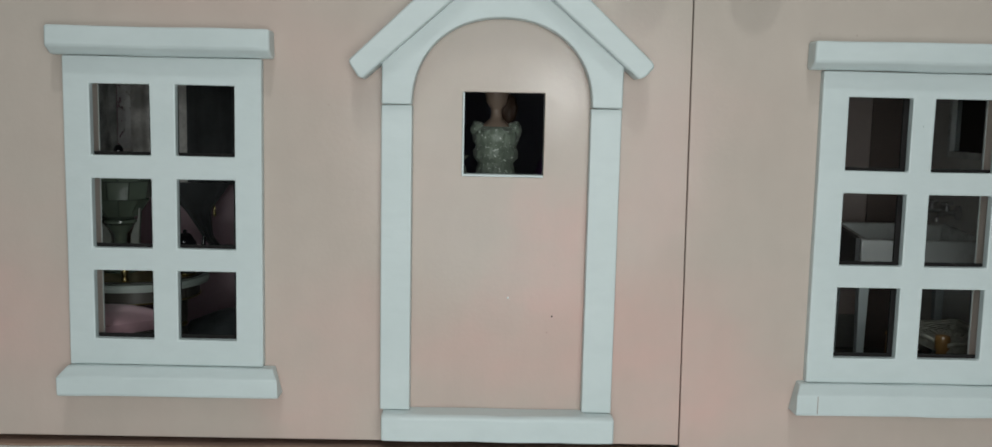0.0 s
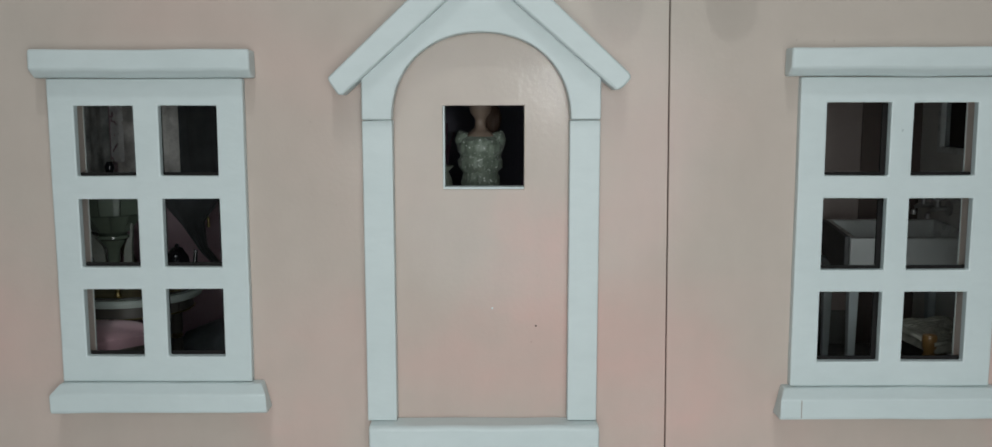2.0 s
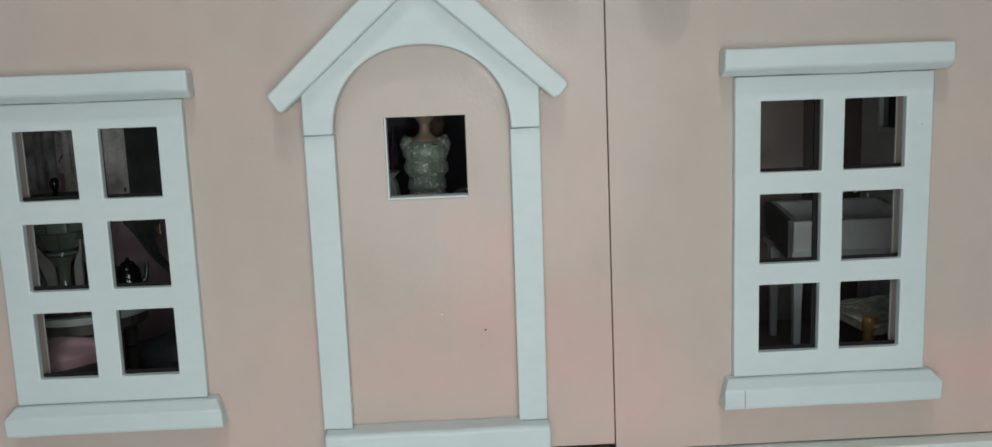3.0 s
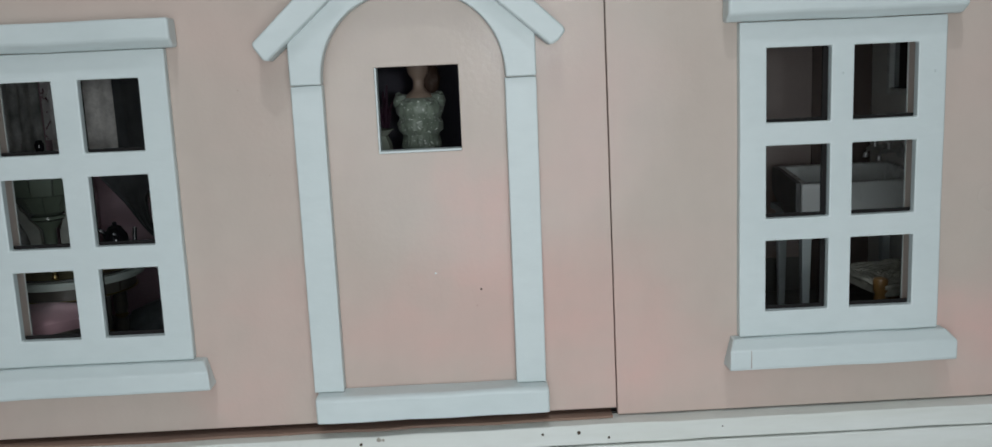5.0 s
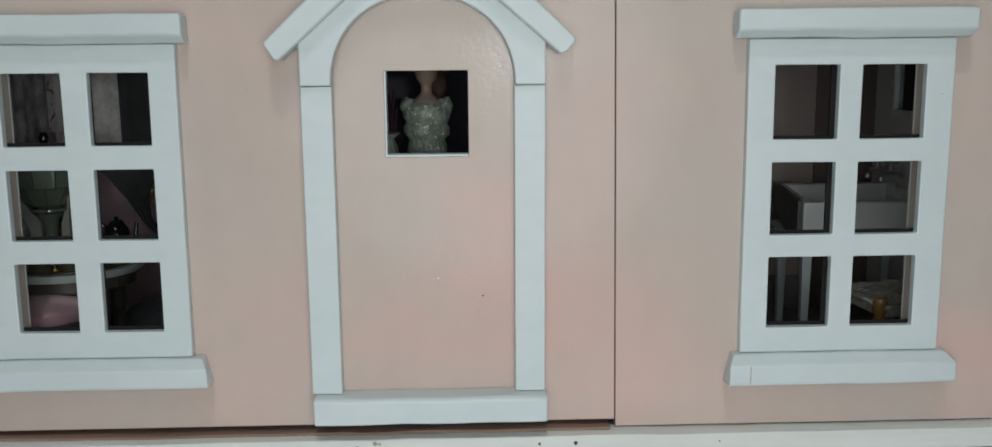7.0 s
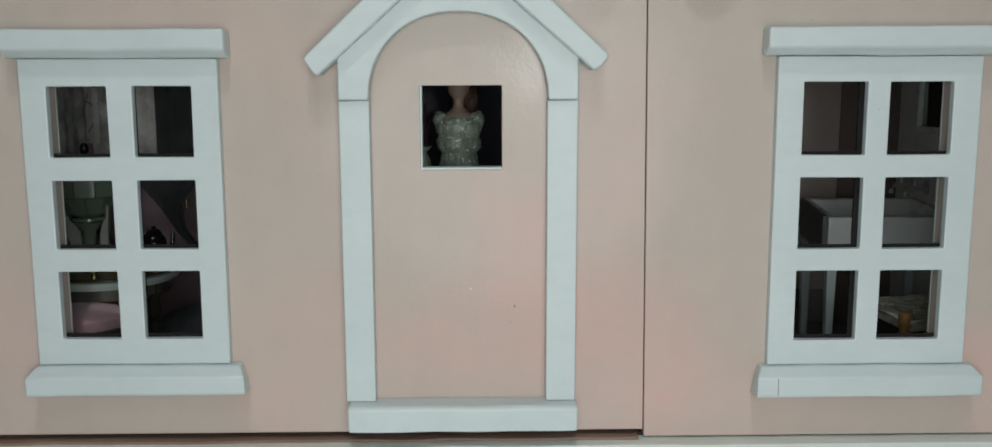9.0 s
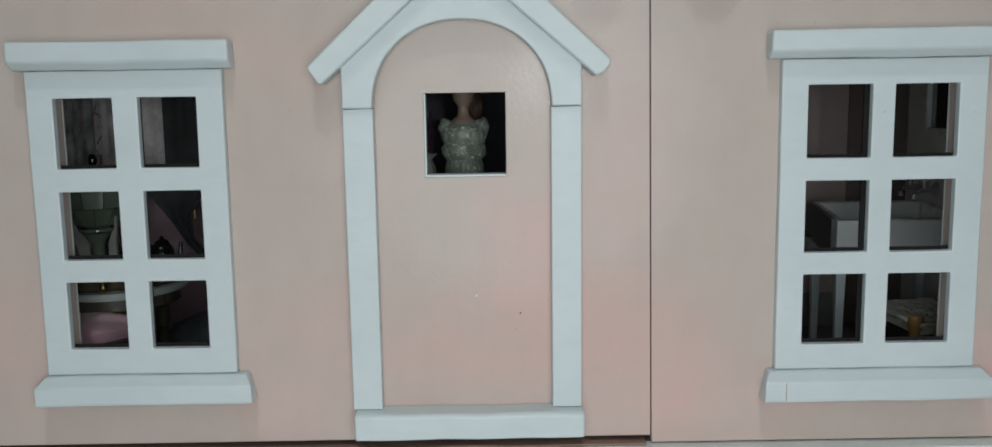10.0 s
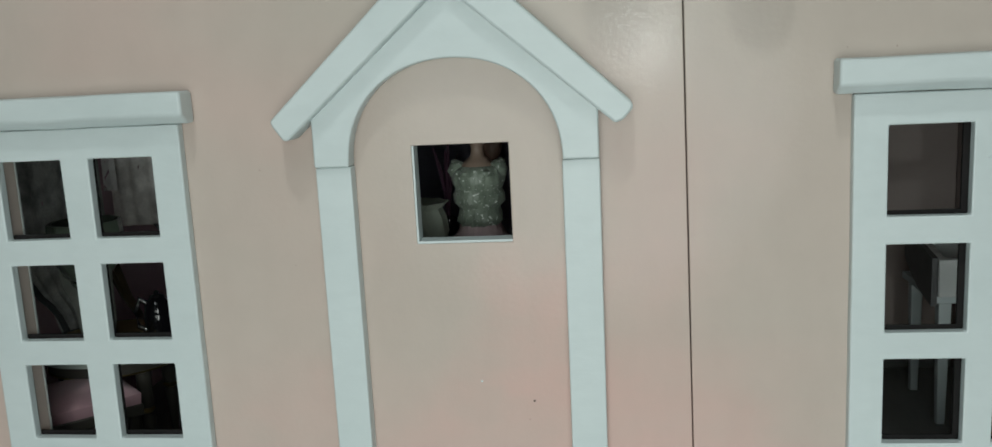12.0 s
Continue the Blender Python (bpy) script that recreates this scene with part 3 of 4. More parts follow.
# ---- washroom behind the east window ----
def rise(bm):
    """Shears the rim up towards the wall and the free side in, to fit the camera's view."""
    for v in bm.verts:
        if v.co.z > 0.0700:
            v.co.z += (v.co.y - 0.14) * 0.070
        if v.co.x < 0.25:
            v.co.x += (v.co.y - 0.14) * 0.080
    return bm


def basin_bm(x0, x1, y0, y1, z0, z1, w, depth):
    bm = bmesh.new()
    ring = lambda a, b, c, d, z: [bm.verts.new(p) for p in ((a, c, z), (b, c, z), (b, d, z), (a, d, z))]
    o0, o1 = ring(x0, x1, y0, y1, z0), ring(x0, x1, y0, y1, z1)
    i1, i0 = ring(x0 + w, x1 - w, y0 + w, y1 - w, z1), ring(x0 + w * 1.4, x1 - w * 1.4, y0 + w * 1.4, y1 - w * 1.4, z1 - depth)
    for a, b in ((o0, o1), (o1, i1), (i1, i0)):
        for k in range(4):
            bm.faces.new((a[k], a[(k + 1) % 4], b[(k + 1) % 4], b[k]))
    bm.faces.new(o0[::-1])
    bm.faces.new(i0)
    return rise(bm)


sink = thing("butler_sink", "deep white glazed butler sink on four white legs", "sink")
part("basin", basin_bm(0.2166, 0.3026, 0.140, 0.206, 0.0600, 0.0808, 0.0045, 0.016), CERAMIC, sink, bevel=0.0010)
part("apron", box(0.2165, 0.3020, 0.143, 0.203, 0.0560, 0.0600), WHITE, sink)
# dark panel whose colour stands in for shade on the sink's free side
part("side_cheek", rise(prism([(0.1408, 0.0818), (0.1930, 0.0818), (0.2020, 0.0812), (0.2052, 0.0780), (0.2052, 0.0690), (0.1920, 0.0630), (0.1700, 0.0575), (0.1408, 0.0550)], 0.2130, 0.2162, "x")), material("sink_side_shade", (0.15, 0.155, 0.155), rough=0.5, scale=50), sink, "dark grey side panel with the sink's shade in its colour", bevel=0.0004)
for x, y in ((0.2215, 0.1465), (0.2975, 0.1465), (0.2235, 0.2000), (0.2975, 0.2000)):
    bm = bmesh.new()
    lo = [bm.verts.new((x + sx * 0.0022, y + sy * 0.0022, FLOOR)) for sx, sy in ((-1, -1), (1, -1), (1, 1), (-1, 1))]
    hi = [bm.verts.new((x + sx * 0.0034, y + sy * 0.0034, 0.0560)) for sx, sy in ((-1, -1), (1, -1), (1, 1), (-1, 1))]
    for k in range(4):
        bm.faces.new((lo[k], lo[(k + 1) % 4], hi[(k + 1) % 4], hi[k]))
    bm.faces.new(lo[::-1])
    bm.faces.new(hi)
    part("leg", bm, WHITE, sink, bevel=0.0005)


def tap(y):
    t = thing("tap", "chrome bib tap on the wall over the sink", "tap", group="taps over the sink")
    x, z = 0.3028, 0.0945
    part("wall_plate", lathe([(0.0052, 0), (0.005, 0.0012), (0.0030, 0.0024)], 16, m=Matrix.Translation((x, y, z)) @ Matrix.Rotation(radians(-90), 4, "Y")), CHROME, t, smooth=True)
    part("spout", tube([(x, y, z), (x - 0.008, y, z), (x - 0.0115, y, z + 0.0002), (x - 0.0138, y, z - 0.0012), (x - 0.0150, y, z - 0.0036), (x - 0.0154, y, z - 0.0066)], [0.0018, 0.0018, 0.0018, 0.0017, 0.0016, 0.0019], 12), CHROME, t, smooth=True)
    part("stem", lathe([(0.0021, 0), (0.0015, 0.003), (0.0015, 0.0036), (0.0023, 0.0044), (0.0023, 0.0056), (0.001, 0.0064)], 12, at=(x - 0.0085, y, z + 0.001)), CHROME, t, smooth=True)
    part("cross_handle", tube([(x - 0.0085, y - 0.0043, z + 0.0062), (x - 0.0085, y + 0.0043, z + 0.0062)], 0.0009, 8), CHROME, t, smooth=True)
    tube_b = tube([(x - 0.0128, y, z + 0.0062), (x - 0.0042, y, z + 0.0062)], 0.0009, 8)
    part("cross_handle", tube_b, CHROME, t, smooth=True)


tap(0.190)
tap(0.212)

mir = thing("wall_mirror", "dark mirror in a pale painted wooden frame on the washroom wall", "mirror")
mx = 0.3027
part("glass", box(mx - 0.0012, mx, 0.1560, 0.2000, 0.1370, 0.2000), MIRROR, mir)
for b in ((0.1515, 0.1560, 0.1325, 0.2065), (0.2000, 0.2045, 0.1325, 0.2065), (0.1562, 0.1998, 0.1325, 0.1370), (0.1562, 0.1998, 0.2000, 0.2065)):
    part("frame_rail", box(mx - 0.0048, mx, *b), CERAMIC, mir, bevel=0.0006)

stool = thing("rush_stool", "small honey wood stool with a woven rush seat", "stool", at=(0.2487, 0.0841, FLOOR), turn=14)
SW = 0.0215
for sx, sy in ((-1, -1), (1, -1), (1, 1), (-1, 1)):
    top = 0.0 if (sx, sy) == (-1, -1) else 0.0075
    part("leg", lathe([(0.0030, 0.0), (0.0036, 0.012), (0.0030, 0.014), (0.0038, 0.017), (0.0036, 0.040), (0.0030, 0.0425), (0.0040, 0.0445 - top * 0.1), (0.0042, 0.0500 - top), (0.0038, 0.0515 - top), (0.0012, 0.0520 - top)], 14, at=(sx * SW, sy * SW, 0)), HONEY, stool, smooth=True)
for a, b in (((-1, -1), (1, -1)), ((1, -1), (1, 1)), ((1, 1), (-1, 1)), ((-1, 1), (-1, -1))):
    part("rail", tube([(a[0] * SW, a[1] * SW, 0.018), (b[0] * SW, b[1] * SW, 0.018)], 0.0017, 8), HONEY, stool, smooth=True)
seat = part("woven_seat", box(-SW, SW, -SW, SW, 0.0420, 0.0472), RUSH, stool, "twisted grey-green rush seat", bevel=0.001)
seat.rotation_euler = (radians(4), 0, 0)
N = 9
for q in range(4):
    rot = Matrix.Rotation(radians(90 * q), 4, "Z")
    for k in range(N):
        d = SW * (1 - (k + 0.5) / N) + 0.0016
        e = d * 0.98
        z = 0.0482 - 0.0012 * math.sin(math.pi * k / N) + random.uniform(-0.0003, 0.0003)
        pts = [rot @ Vector((-e + 2 * e * s / 6, -d, z + 0.0005 * math.sin(s * 2.1 + k))) for s in range(7)]
        part("rush_strand", tube(pts, [0.0013, 0.00145, 0.0013, 0.0015, 0.0013, 0.00145, 0.0013], 6), RUSH, seat, smooth=True)

# ---- dark hall behind the arched door ----
shelf = thing("hall_table", "dark wooden console table in the hall", "table")
part("top", box(-0.105, 0.055, 0.035, 0.160, 0.1023, 0.1068), DARK_WOOD, shelf, bevel=0.0008)
for x in (-0.098, 0.048):
    for y in (0.042, 0.153):
        part("leg", box(x - 0.003, x + 0.003, y - 0.003, y + 0.003, FLOOR, 0.1023), DARK_WOOD, shelf, bevel=0.0005)


def doll():
    """Half-length china doll: skirt, frilled bodice, bare shoulders, smooth blank head with a dark bun."""
    bm = bmesh.new()
    frill = lambda a, z: 1 + 0.07 * math.sin(9 * a + z * 600) + 0.04 * math.sin(17 * a)
    lathe([(0.0215, 0.0), (0.0205, 0.002), (0.0150, 0.0065), (0.0118, 0.0105), (0.0100, 0.0145)], 36, wave=frill, bm=bm)
    for f in bm.faces:
        f.material_index = 3
    n0 = len(bm.faces)
    lathe([(0.0098, 0.0140), (0.0112, 0.0165), (0.0103, 0.0205), (0.0100, 0.0232), (0.0124, 0.0260), (0.0128, 0.0300), (0.0112, 0.0325), (0.0128, 0.0352), (0.0134, 0.0395), (0.0118, 0.0425), (0.0095, 0.0440)], 90, wave=lambda a, z: 1 + 0.028 * math.sin(31 * a + 3 * math.sin(z * 700)) + 0.035 * math.sin(7 * a - z * 900) + 0.03 * math.sin(z * 1500 + 4 * math.sin(5 * a)), bm=bm)
    for s in (-1, 1):
        lathe([(0.0015, -0.0046), (0.0042, -0.0030), (0.0052, 0.0), (0.0040, 0.0030), (0.0012, 0.0045)], 16, at=(s * 0.0098, -0.001, 0.0420), wave=lambda a, z: 1 + 0.12 * math.sin(6 * a + z * 800), bm=bm)
        lathe([(0.0006, -0.0018), (0.0021, -0.0009), (0.0019, 0.0008), (0.0006, 0.0016)], 12, at=(s * 0.0116, 0.001, 0.0456), wave=lambda a, z: 1 + 0.2 * math.sin(5 * a), bm=bm)
        lathe([(0.001, -0.0030), (0.0036, -0.0012), (0.0036, 0.0012), (0.001, 0.0028)], 14, at=(s * 0.0042, -0.0085, 0.0405), bm=bm)
    bm.faces.ensure_lookup_table()
    for f in bm.faces[n0:]:
        f.material_index = 0
    n1 = len(bm.faces)
    lathe([(0.0090, 0.0425), (0.0086, 0.0445), (0.0056, 0.0470), (0.0034, 0.0490), (0.0030, 0.0528), (0.0036, 0.0548), (0.0058, 0.0575), (0.0072, 0.0650), (0.0074, 0.0700), (0.0060, 0.0745), (0.0030, 0.0770)], 24, bm=bm)
    bm.faces.ensure_lookup_table()
    for f in bm.faces[n1:]:
        f.material_index = 1
    n2 = len(bm.faces)
    lathe([(0.002, 0.0600), (0.0072, 0.0640), (0.0090, 0.0700), (0.0080, 0.0760), (0.0045, 0.0795), (0.001, 0.0805)], 24, at=(0, 0.0030, 0), wave=lambda a, z: 1 + 0.03 * math.sin(12 * a), bm=bm)
    lathe([(0.001, -0.0095), (0.0042, -0.0060), (0.0056, 0.0), (0.0042, 0.0060), (0.001, 0.0085)], 16, at=(0.0070, 0.0040, 0.0545), wave=lambda a, z: 1 + 0.06 * math.sin(7 * a), bm=bm)
    bm.faces.ensure_lookup_table()
    for f in bm.faces[n2:]:
        f.material_index = 2
    return bm


d = obj("doll", doll(), [DRESS, SKIN, HAIR, DRESS_HEM], smooth=True)
d.matrix_basis = pose(-0.0207, 0.0720, 0.1069, 0, 0, 0) @ Matrix.Scale(0.965, 4)
tagged(d, "small china doll in a frilled silvery green dress", "doll")

jug = thing("cream_jug", "small fluted pale green jug lying on the hall table", "jug", at=(-0.0490, 0.068, 0.1069))
jug.scale = (1.3, 1.3, 1.3)
jug.rotation_euler = (0, 0, radians(165))
part("body", lathe([(0.0050, 0.0), (0.0075, 0.002), (0.0098, 0.0085), (0.0090, 0.0140), (0.0074, 0.0175), (0.0098, 0.0200), (0.0086, 0.0200), (0.0052, 0.0180)], 28, wave=lambda a, z: 1 + (0.05 + 6 * max(0.0, z - 0.012)) * math.sin(9 * a)), JUG, jug, smooth=True)
part("handle", tube([(0.0065, 0, 0.0190), (0.0118, 0, 0.0175), (0.0130, 0, 0.0120), (0.0088, 0, 0.0070)], 0.0013, 8), JUG, jug, smooth=True)
bow = thing("curled_ribbon", "curled pale green ribbon on the hall table", "ribbon", at=(0.0005, 0.080, 0.1069))
bm = bmesh.new()
pts = [(0.0075 * math.cos(a) * (1 - 0.05 * a), 0.004 * math.sin(a * 0.7), 0.0065 + 0.0055 * math.sin(a)) for a in [k * 0.42 for k in range(15)]]
tube(pts, [0.0011] * len(pts), 8, bm)
part("curl", bm, DRESS, bow, smooth=True)
plume = thing("plum_feather_spray", "thin plum coloured feather spray in a small dark pot", "ornament", at=(-0.0440, 0.118, 0.1069))
part("pot", lathe([(0.004, 0), (0.0055, 0.004), (0.0045, 0.009), (0.003, 0.010)], 16), DARK_GLASS, plume, smooth=True)
for k in range(4):
    a = k * 1.7
    part("frond", tube([(0, 0, 0.009), (0.001 * math.cos(a), 0.001 * math.sin(a), 0.022), (0.003 * math.cos(a), 0.003 * math.sin(a), 0.034), (0.0065 * math.cos(a), 0.005 * math.sin(a), 0.043 + 0.002 * k)], [0.0009, 0.0011, 0.0012, 0.0005], 7), PLUM, plume, smooth=True)
hood = thing("plum_gown_stand", "dark plum dress hanging on a stand in the hall", "dress", at=(0.022, 0.150, 0.1069))
part("gown", lathe([(0.019, 0.0), (0.016, 0.012), (0.011, 0.026), (0.0085, 0.032), (0.010, 0.038), (0.006, 0.042)], 28, wave=lambda a, z: 1 + 0.06 * math.sin(9 * a)), material("deep_plum_cloth", (0.16, 0.07, 0.19), (0.10, 0.045, 0.13), rough=0.6, scale=60, bump=0.3), hood, smooth=True)

# ---- parlour behind the west window ----
PALE_RIM = material("pale_green_paint", (0.42, 0.48, 0.44), (0.36, 0.42, 0.38), rough=0.4, scale=60)
TX, TY, TZ = -0.2325, 0.1010, 0.0570
rt = thing("round_table", "small round table with pale rim, gilt bands and dark turned legs", "table", at=(TX, TY, FLOOR))
h = TZ - FLOOR
part("tabletop", lathe([(0.034, h - 0.0048), (0.0400, h - 0.0045), (0.0408, h - 0.0024), (0.0400, h - 0.0004), (0.038, h)], 64), PALE_RIM, rt, "pale glazed tabletop rim", smooth=True)
part("inlay", lathe([(0.0370, h + 0.0001), (0.0367, h + 0.0006), (0.0345, h + 0.0007)], 64), DARK_WOOD, rt, "dark polished tabletop inlay", smooth=True)
part("gilt_line", lathe([(0.0341, h + 0.0006), (0.0337, h + 0.0009), (0.0325, h + 0.0009)], 64), GOLD, rt, smooth=True)
part("frieze", lathe([(0.0340, h - 0.0130), (0.0350, h - 0.0124), (0.0350, h - 0.0050)], 64), DARK_WOOD, rt, smooth=True)
for z in (h - 0.0126,):
    part("gilt_band", lathe([(0.0352, z), (0.0359, z + 0.0005), (0.0352, z + 0.0010)], 64), GOLD, rt, smooth=True)
for k in range(4):
    a = radians(45 + 90 * k + 8)
    x, y = 0.0290 * math.cos(a), 0.0290 * math.sin(a)
    part("leg", lathe([(0.0020, 0), (0.0026, 0.006), (0.0020, 0.009), (0.0030, 0.020), (0.0042, 0.030), (0.0028, 0.036), (0.0040, 0.040), (0.0040, h - 0.0131)], 14, at=(x, y, 0)), DARK_WOOD, rt, smooth=True)
    part("gilt_ring", lathe([(0.0031, 0.0345), (0.0043, 0.0360), (0.0031, 0.0375)], 14, at=(x, y, 0)), GOLD, rt, smooth=True)

urn = thing("pedestal_urn", "pale green tiled bowl on a tall waisted foot", "vase", at=(-0.2440, 0.1040, TZ + 0.0007))
urn.scale = (0.80, 0.80, 0.88)
part("foot", lathe([(0.0125, 0), (0.0120, 0.0015), (0.0075, 0.0030), (0.0046, 0.0065), (0.0042, 0.0160), (0.0050, 0.0260), (0.0085, 0.0300), (0.0105, 0.0325)], 32), GREEN_GLAZE, urn, smooth=True)
part("collar", lathe([(0.0100, 0.0326), (0.0120, 0.0338), (0.0118, 0.0356), (0.0100, 0.0362)], 32), GREEN_GLAZE, urn, smooth=True)
part("bowl", lathe([(0.0095, 0.0363), (0.0150, 0.0420), (0.0200, 0.0520), (0.0222, 0.0640), (0.0214, 0.0738), (0.0200, 0.0738), (0.0203, 0.0640), (0.0180, 0.0530)], 48), GROUT, urn)
for j, (r0, z0, r1, z1) in enumerate(((0.0128, 0.0385, 0.0212, 0.0498), (0.0215, 0.0506, 0.0238, 0.0620), (0.0239, 0.0628, 0.0230, 0.0738))):
    for k in range(10):
        a0, a1 = 2 * math.pi * (k + 0.04 + 0.5 * (j % 2)) / 10, 2 * math.pi * (k + 0.96 + 0.5 * (j % 2)) / 10
        bm = bmesh.new()
        vs = [bm.verts.new(((r + o) * math.cos(a), (r + o) * math.sin(a), z)) for o in (0.0, 0.0011) for r, z, a in ((r0, z0, a0), (r0, z0, a1), (r1, z1, a1), (r1, z1, a0))]
        for f in ((3, 2, 1, 0), (4, 5, 6, 7), (0, 1, 5, 4), (1, 2, 6, 5), (2, 3, 7, 6), (3, 0, 4, 7)):
            bm.faces.new([vs[i] for i in f])
        part("tile", bm, GREEN_GLAZE, urn)

part("finial", lathe([(0.0030, 0.0690), (0.0016, 0.0730), (0.0016, 0.0770), (0.0034, 0.0800), (0.0036, 0.0830), (0.0018, 0.0860)], 16), DARK_GLASS, urn, "small black knob", smooth=True)



def wing_bm(side, w, h):
    """A napkin folded to a standing wing, with a curled tip and soft ripples."""
    out = [(0.0, 0.0), (0.35, 0.25), (0.62, 0.55), (0.95, 0.82), (1.0, 0.97), (0.78, 1.0), (0.70, 0.88), (0.45, 0.78), (0.10, 0.72), (-0.25, 0.55), (-0.38, 0.25), (-0.30, 0.0)]
    bm = prism([(side * x * w, z * h) for x, z in out], -0.0014, 0.0014, "y")
    bmesh.ops.subdivide_edges(bm, edges=bm.edges, cuts=3, use_grid_fill=True)
    for v in bm.verts:
        v.co.y += 0.0016 * math.sin(v.co.x * 1100) - 0.003 * (v.co.z / h) ** 2
    return bm


cloth = thing("draped_napkins", "pale grey napkins folded into two standing wings", "napkin", at=(-0.2440, 0.1050, TZ + 0.0007))
for side, x, w in ((-1, -0.0080, 0.0090), (1, 0.0085, 0.0050)):
    wing = part("wing", wing_bm(side, w, 0.0400), PALE_CLOTH, cloth, smooth=True)
    wing.location = (x, 0, 0)

pot = thing("glass_teapot", "black glass teapot with a looped handle", "teapot", at=(-0.2030, 0.0960, TZ + 0.0007))
pot.scale = (0.85, 0.85, 1.35)
pot.rotation_euler = (0, 0, radians(200))
part("body", lathe([(0.0060, 0), (0.0082, 0.003), (0.0092, 0.009), (0.0078, 0.0145), (0.0050, 0.0170)], 24), DARK_GLASS, pot, smooth=True)
part("lid", lathe([(0.0050, 0.0171), (0.0040, 0.0180), (0.0014, 0.0186), (0.0016, 0.0194), (0.0006, 0.0200)], 18), DARK_GLASS, pot, smooth=True)
part("spout", tube([(-0.0075, -0.002, 0.006), (-0.0118, -0.003, 0.010), (-0.0130, -0.003, 0.0165)], [0.0022, 0.0017, 0.0013], 10), DARK_GLASS, pot, smooth=True)
part("handle", tube([(0.0080, 0, 0.004), (0.0128, 0, 0.006), (0.0138, 0, 0.012), (0.0105, 0, 0.017), (0.0062, 0, 0.015)], 0.0012, 10), DARK_GLASS, pot, smooth=True)
part("gilt_foot", lathe([(0.0064, 0.0), (0.0070, 0.0006), (0.0064, 0.0013)], 24), GOLD, pot, smooth=True)

for x, y in ((-0.2130, 0.0760), (-0.2300, 0.0720)):
    c = thing("gilt_salt", "tiny gilt salt cellar on the round table", "salt cellar", at=(x, y, TZ + 0.0007))
    part("cup", lathe([(0.0018, 0), (0.0020, 0.001), (0.0012, 0.0025), (0.0022, 0.0055), (0.0018, 0.0080), (0.0008, 0.0088)], 14), GOLD, c, smooth=True)

# chair pulled out in front of the table, rose satin seat
ch = thing("parlour_chair", "dark chair with a plump rose satin seat", "chair", at=(-0.2335, 0.0570, FLOOR - 0.0005), turn=45)
ch.scale = (1, 1, 1.12)
bm = bmesh.new()
n = 18
vs = [[bm.verts.new((-0.026 + 0.052 * i / n, -0.024 + 0.048 * j / n, 0.0490 + 0.0048 * (1 - abs(2 * i / n - 1) ** 3) * (1 - abs(2 * j / n - 1) ** 3))) for j in range(n + 1)] for i in range(n + 1)]
for i in range(n):
    for j in range(n):
        bm.faces.new((vs[i][j], vs[i + 1][j], vs[i + 1][j + 1], vs[i][j + 1]))
edge = [vs[i][0] for i in range(n + 1)] + [vs[n][j] for j in range(1, n + 1)] + [vs[i][n] for i in range(n - 1, -1, -1)] + [vs[0][j] for j in range(n - 1, 0, -1)]
low = [bm.verts.new((v.co.x * 0.98, v.co.y * 0.98, 0.0440)) for v in edge]
for k in range(len(edge)):
    bm.faces.new((edge[k], low[k], low[(k + 1) % len(edge)], edge[(k + 1) % len(edge)]))
bm.faces.new(low)
part("seat", bm, PINK_CLOTH, ch, "rose satin seat with a soft fold", smooth=True)
part("seat_frame", box(-0.0265, 0.0265, -0.0245, 0.0245, 0.0385, 0.0440), DARK_WOOD, ch, bevel=0.0008)
for sx in (-1, 1):
    for sy in (-1, 1):
        part("leg", lathe([(0.0016, 0), (0.0022, 0.010), (0.0030, 0.030), (0.0032, 0.0385)], 12, at=(sx * 0.0225, sy * 0.0205, 0)), DARK_WOOD, ch, smooth=True)

def drape(name, label, x0, x1, y, z0, z1, folds, depth, mat, holes=0.0):
    """Gathered curtain of some thickness."""
    bm = bmesh.new()
    nx, nz = folds * 22, 76
    f = lambda u, v: depth * (1.6 * noise.noise(Vector((u * folds * 1.7, v * 0.8, x0 * 50))) + 0.5 * math.sin(u * folds * 6.28 + 1.2 * math.sin(v * 4)))
    g = [[[bm.verts.new((x0 + (x1 - x0) * i / nx, y + f(i / nx, j / nz) + s, z0 + (z1 - z0) * j / nz)) for j in range(nz + 1)] for i in range(nx + 1)] for s in (0.0, 0.0008)]
    for i in range(nx):
        for j in range(nz):
            if holes and noise.noise(Vector((i * 0.14, j * 0.16, 3.1))) + 0.5 * noise.noise(Vector((i * 0.4, j * 0.42, 1.7))) > holes:
                continue
            bm.faces.new((g[0][i][j], g[0][i + 1][j], g[0][i + 1][j + 1], g[0][i][j + 1]))
            bm.faces.new((g[1][i][j], g[1][i][j + 1], g[1][i + 1][j + 1], g[1][i + 1][j]))
    return tagged(obj(name, bm, mat, smooth=True), label, "curtain")


drape("lace_curtain", "ivory lace curtain hanging in soft folds", -0.2740, -0.2310, 0.192, 0.104, 0.2315, 4, 0.0011, LACE, 0.75)
drape("white_lace_curtain", "narrow bright white lace curtain with scalloped holes", -0.2745, -0.2660, 0.184, 0.128, 0.1780, 1, 0.0008, LACE_BRIGHT, 0.30)
side_lace = drape("lace_curtain", "ivory lace curtain hanging along the side wall", 0.075, 0.176, 0.2705, 0.100, 0.2315, 7, 0.0010, GREY_LACE, 0.62)
side_lace.matrix_basis = pose(0, 0, 0, 0, 0, 90)
velvet = drape("velvet_curtain", "black velvet curtain swept back with a gilt tassel", -0.2385, -0.1290, 0.196, 0.104, 0.2315, 9, 0.0028, BLACK_CLOTH)


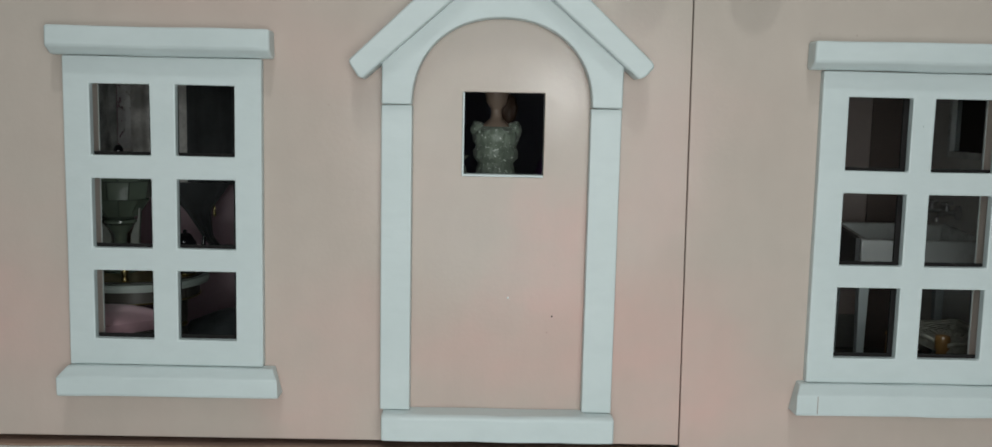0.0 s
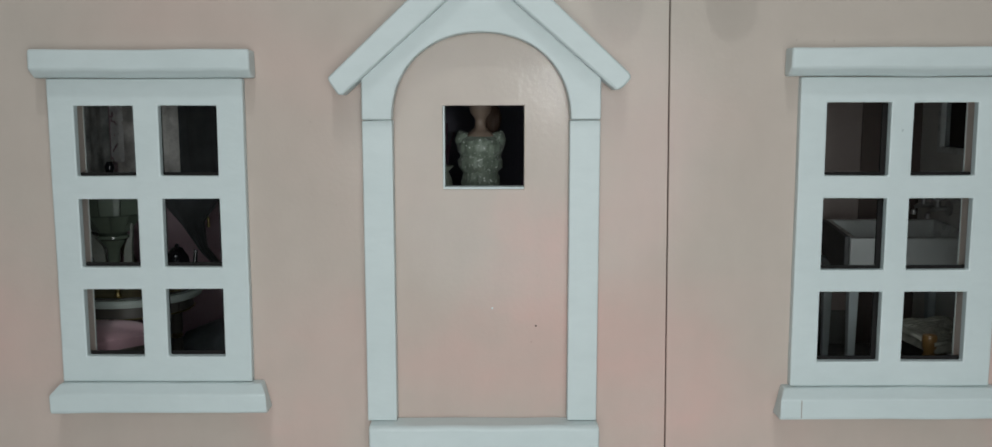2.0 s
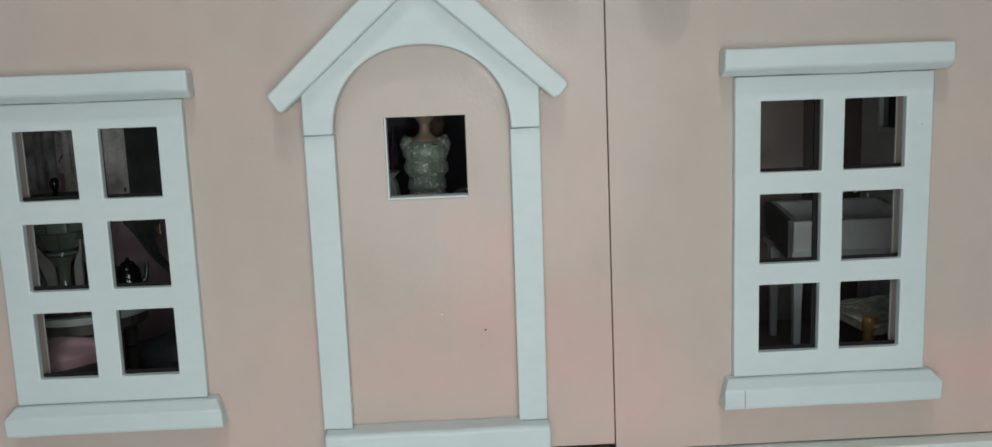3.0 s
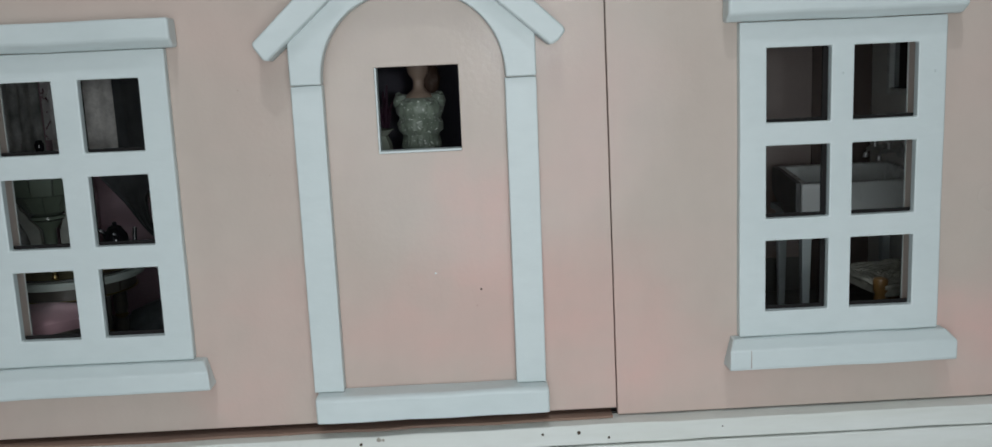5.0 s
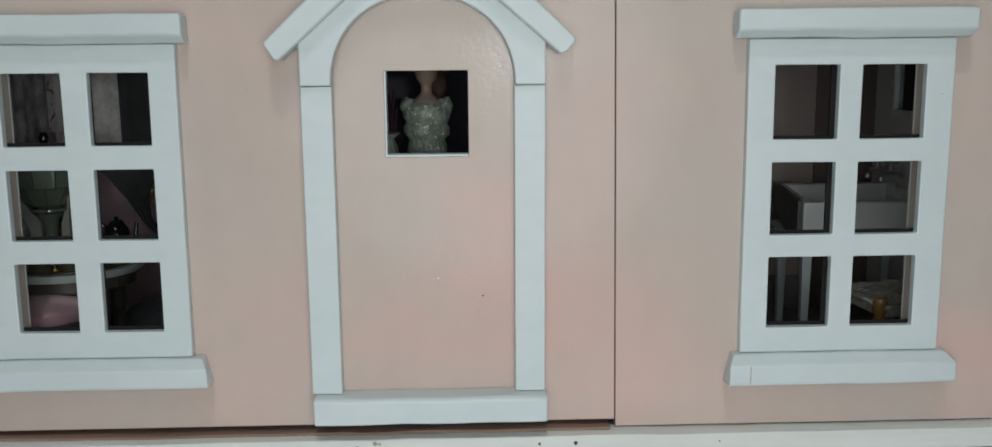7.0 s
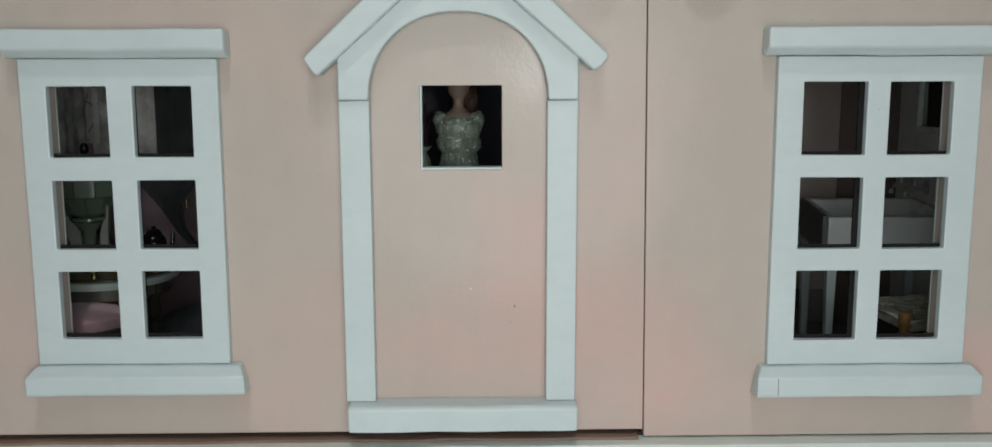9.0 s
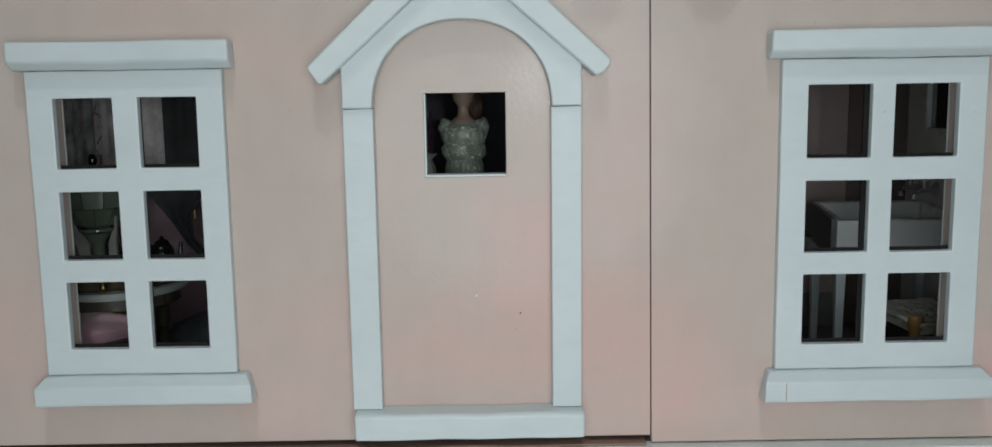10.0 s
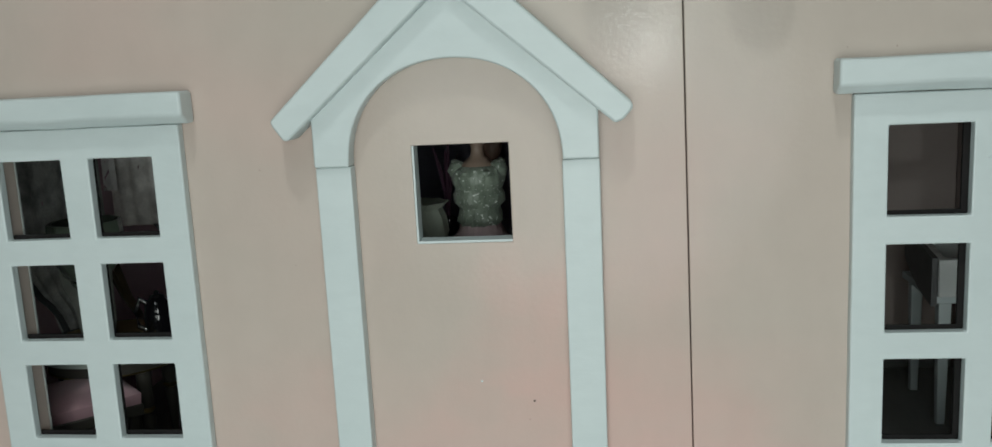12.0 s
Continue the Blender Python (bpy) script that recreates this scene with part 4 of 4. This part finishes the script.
def swag_bm(left, right, y, thick=0.0030, n=28):
    """Gathered cloth between two edge curves, fluted lengthwise. left, right: (x, z) marks from top to tip."""
    def along(marks, v):
        k = min(int(v * (len(marks) - 1)), len(marks) - 2)
        f = v * (len(marks) - 1) - k
        f = f * f * (3 - 2 * f) * 0.4 + f * 0.6
        return Vector((*marks[k], 0)).lerp(Vector((*marks[k + 1], 0)), f)

    bm = bmesh.new()
    rows = []
    for k in range(17):
        a, b = along(left, k / 16), along(right, k / 16)
        ring = []
        for i in range(n):
            c = 2 * math.pi * i / n
            p = a.lerp(b, 0.5 - 0.5 * math.cos(c))
            ring.append(bm.verts.new((p.x, y - thick * math.sin(c) + 0.0009 * math.sin(i * 1.9), p.y)))
        rows.append(ring)
    for a, b in zip(rows, rows[1:]):
        for i in range(n):
            bm.faces.new((a[i], a[(i + 1) % n], b[(i + 1) % n], b[i]))
    bm.faces.new(rows[0][::-1])
    bm.faces.new(rows[-1])
    return bm


part("curtain_tail", swag_bm([(-0.2480, 0.1050), (-0.2300, 0.0830), (-0.2180, 0.0650), (-0.2040, 0.0500)], [(-0.2010, 0.1050), (-0.2150, 0.0860), (-0.2135, 0.0690), (-0.2030, 0.0545)], 0.1905), BLACK_CLOTH, velvet, smooth=True)
brown = tagged(obj("side_curtain_tail", swag_bm([(-0.2755, 0.1080), (-0.2690, 0.0820), (-0.2610, 0.0640), (-0.2500, 0.0480)], [(-0.2660, 0.1080), (-0.2600, 0.0830), (-0.2550, 0.0660), (-0.2480, 0.0500)], 0.1650, 0.0022), material("bronze_brown_velvet", (0.085, 0.060, 0.030), (0.05, 0.035, 0.02), rough=0.55, scale=90, amount=0.9, bump=0.4, sheen=0.2), smooth=True), "gathered bronze brown curtain tail at the parlour wall", "curtain")
edge = swag_bm([(0.0800, 0.1010), (0.0940, 0.0820), (0.1080, 0.0690), (0.1180, 0.0440)], [(0.1750, 0.1010), (0.1740, 0.0800), (0.1720, 0.0640), (0.1700, 0.0440)], 0.2705, 0.0012, 60)
hem = tube([(0.0800, 0.2685, 0.1000), (0.0940, 0.2685, 0.0820), (0.1020, 0.2685, 0.0755), (0.1090, 0.2685, 0.0670), (0.1145, 0.2685, 0.0570), (0.1180, 0.2685, 0.0440)], 0.0017, 8)
swept = obj("swept_lace", edge, GREY_LACE, smooth=True)
swept.matrix_basis = pose(0, 0, 0, 0, 0, 90)
tagged(swept, "smoke grey lace swept back along the side wall", "curtain")
part("dark_hem", hem, BLACK_CLOTH, swept, "black corded hem", smooth=True)
for x, z in ((-0.2145, 0.0900), (-0.2120, 0.0820)):
    part("tassel", lathe([(0.0004, 0.0), (0.0011, 0.0008), (0.0008, 0.0045), (0.0010, 0.0062), (0.0004, 0.0075)], 10, at=(x, 0.1905, z)), GOLD, velvet, "thin gilt tassel", smooth=True)

# crumpled dark cloth over a low box on the floor
sack = thing("covered_basket", "low basket under a crumpled slate grey cloth", "basket", at=(-0.1880, 0.1500, FLOOR))
bm = bmesh.new()
lathe([(0.026, 0), (0.030, 0.010), (0.030, 0.026), (0.024, 0.034), (0.010, 0.039), (0.001, 0.040)], 36, bm=bm, wave=lambda a, z: 1 + 0.10 * math.sin(5 * a + z * 90) + 0.06 * math.sin(11 * a - z * 160))
part("cloth", bm, SLATE_CLOTH, sack, "crumpled slate grey cloth", smooth=True)
part("base", lathe([(0.024, 0.0), (0.025, 0.006)], 24), DARK_WOOD, sack)
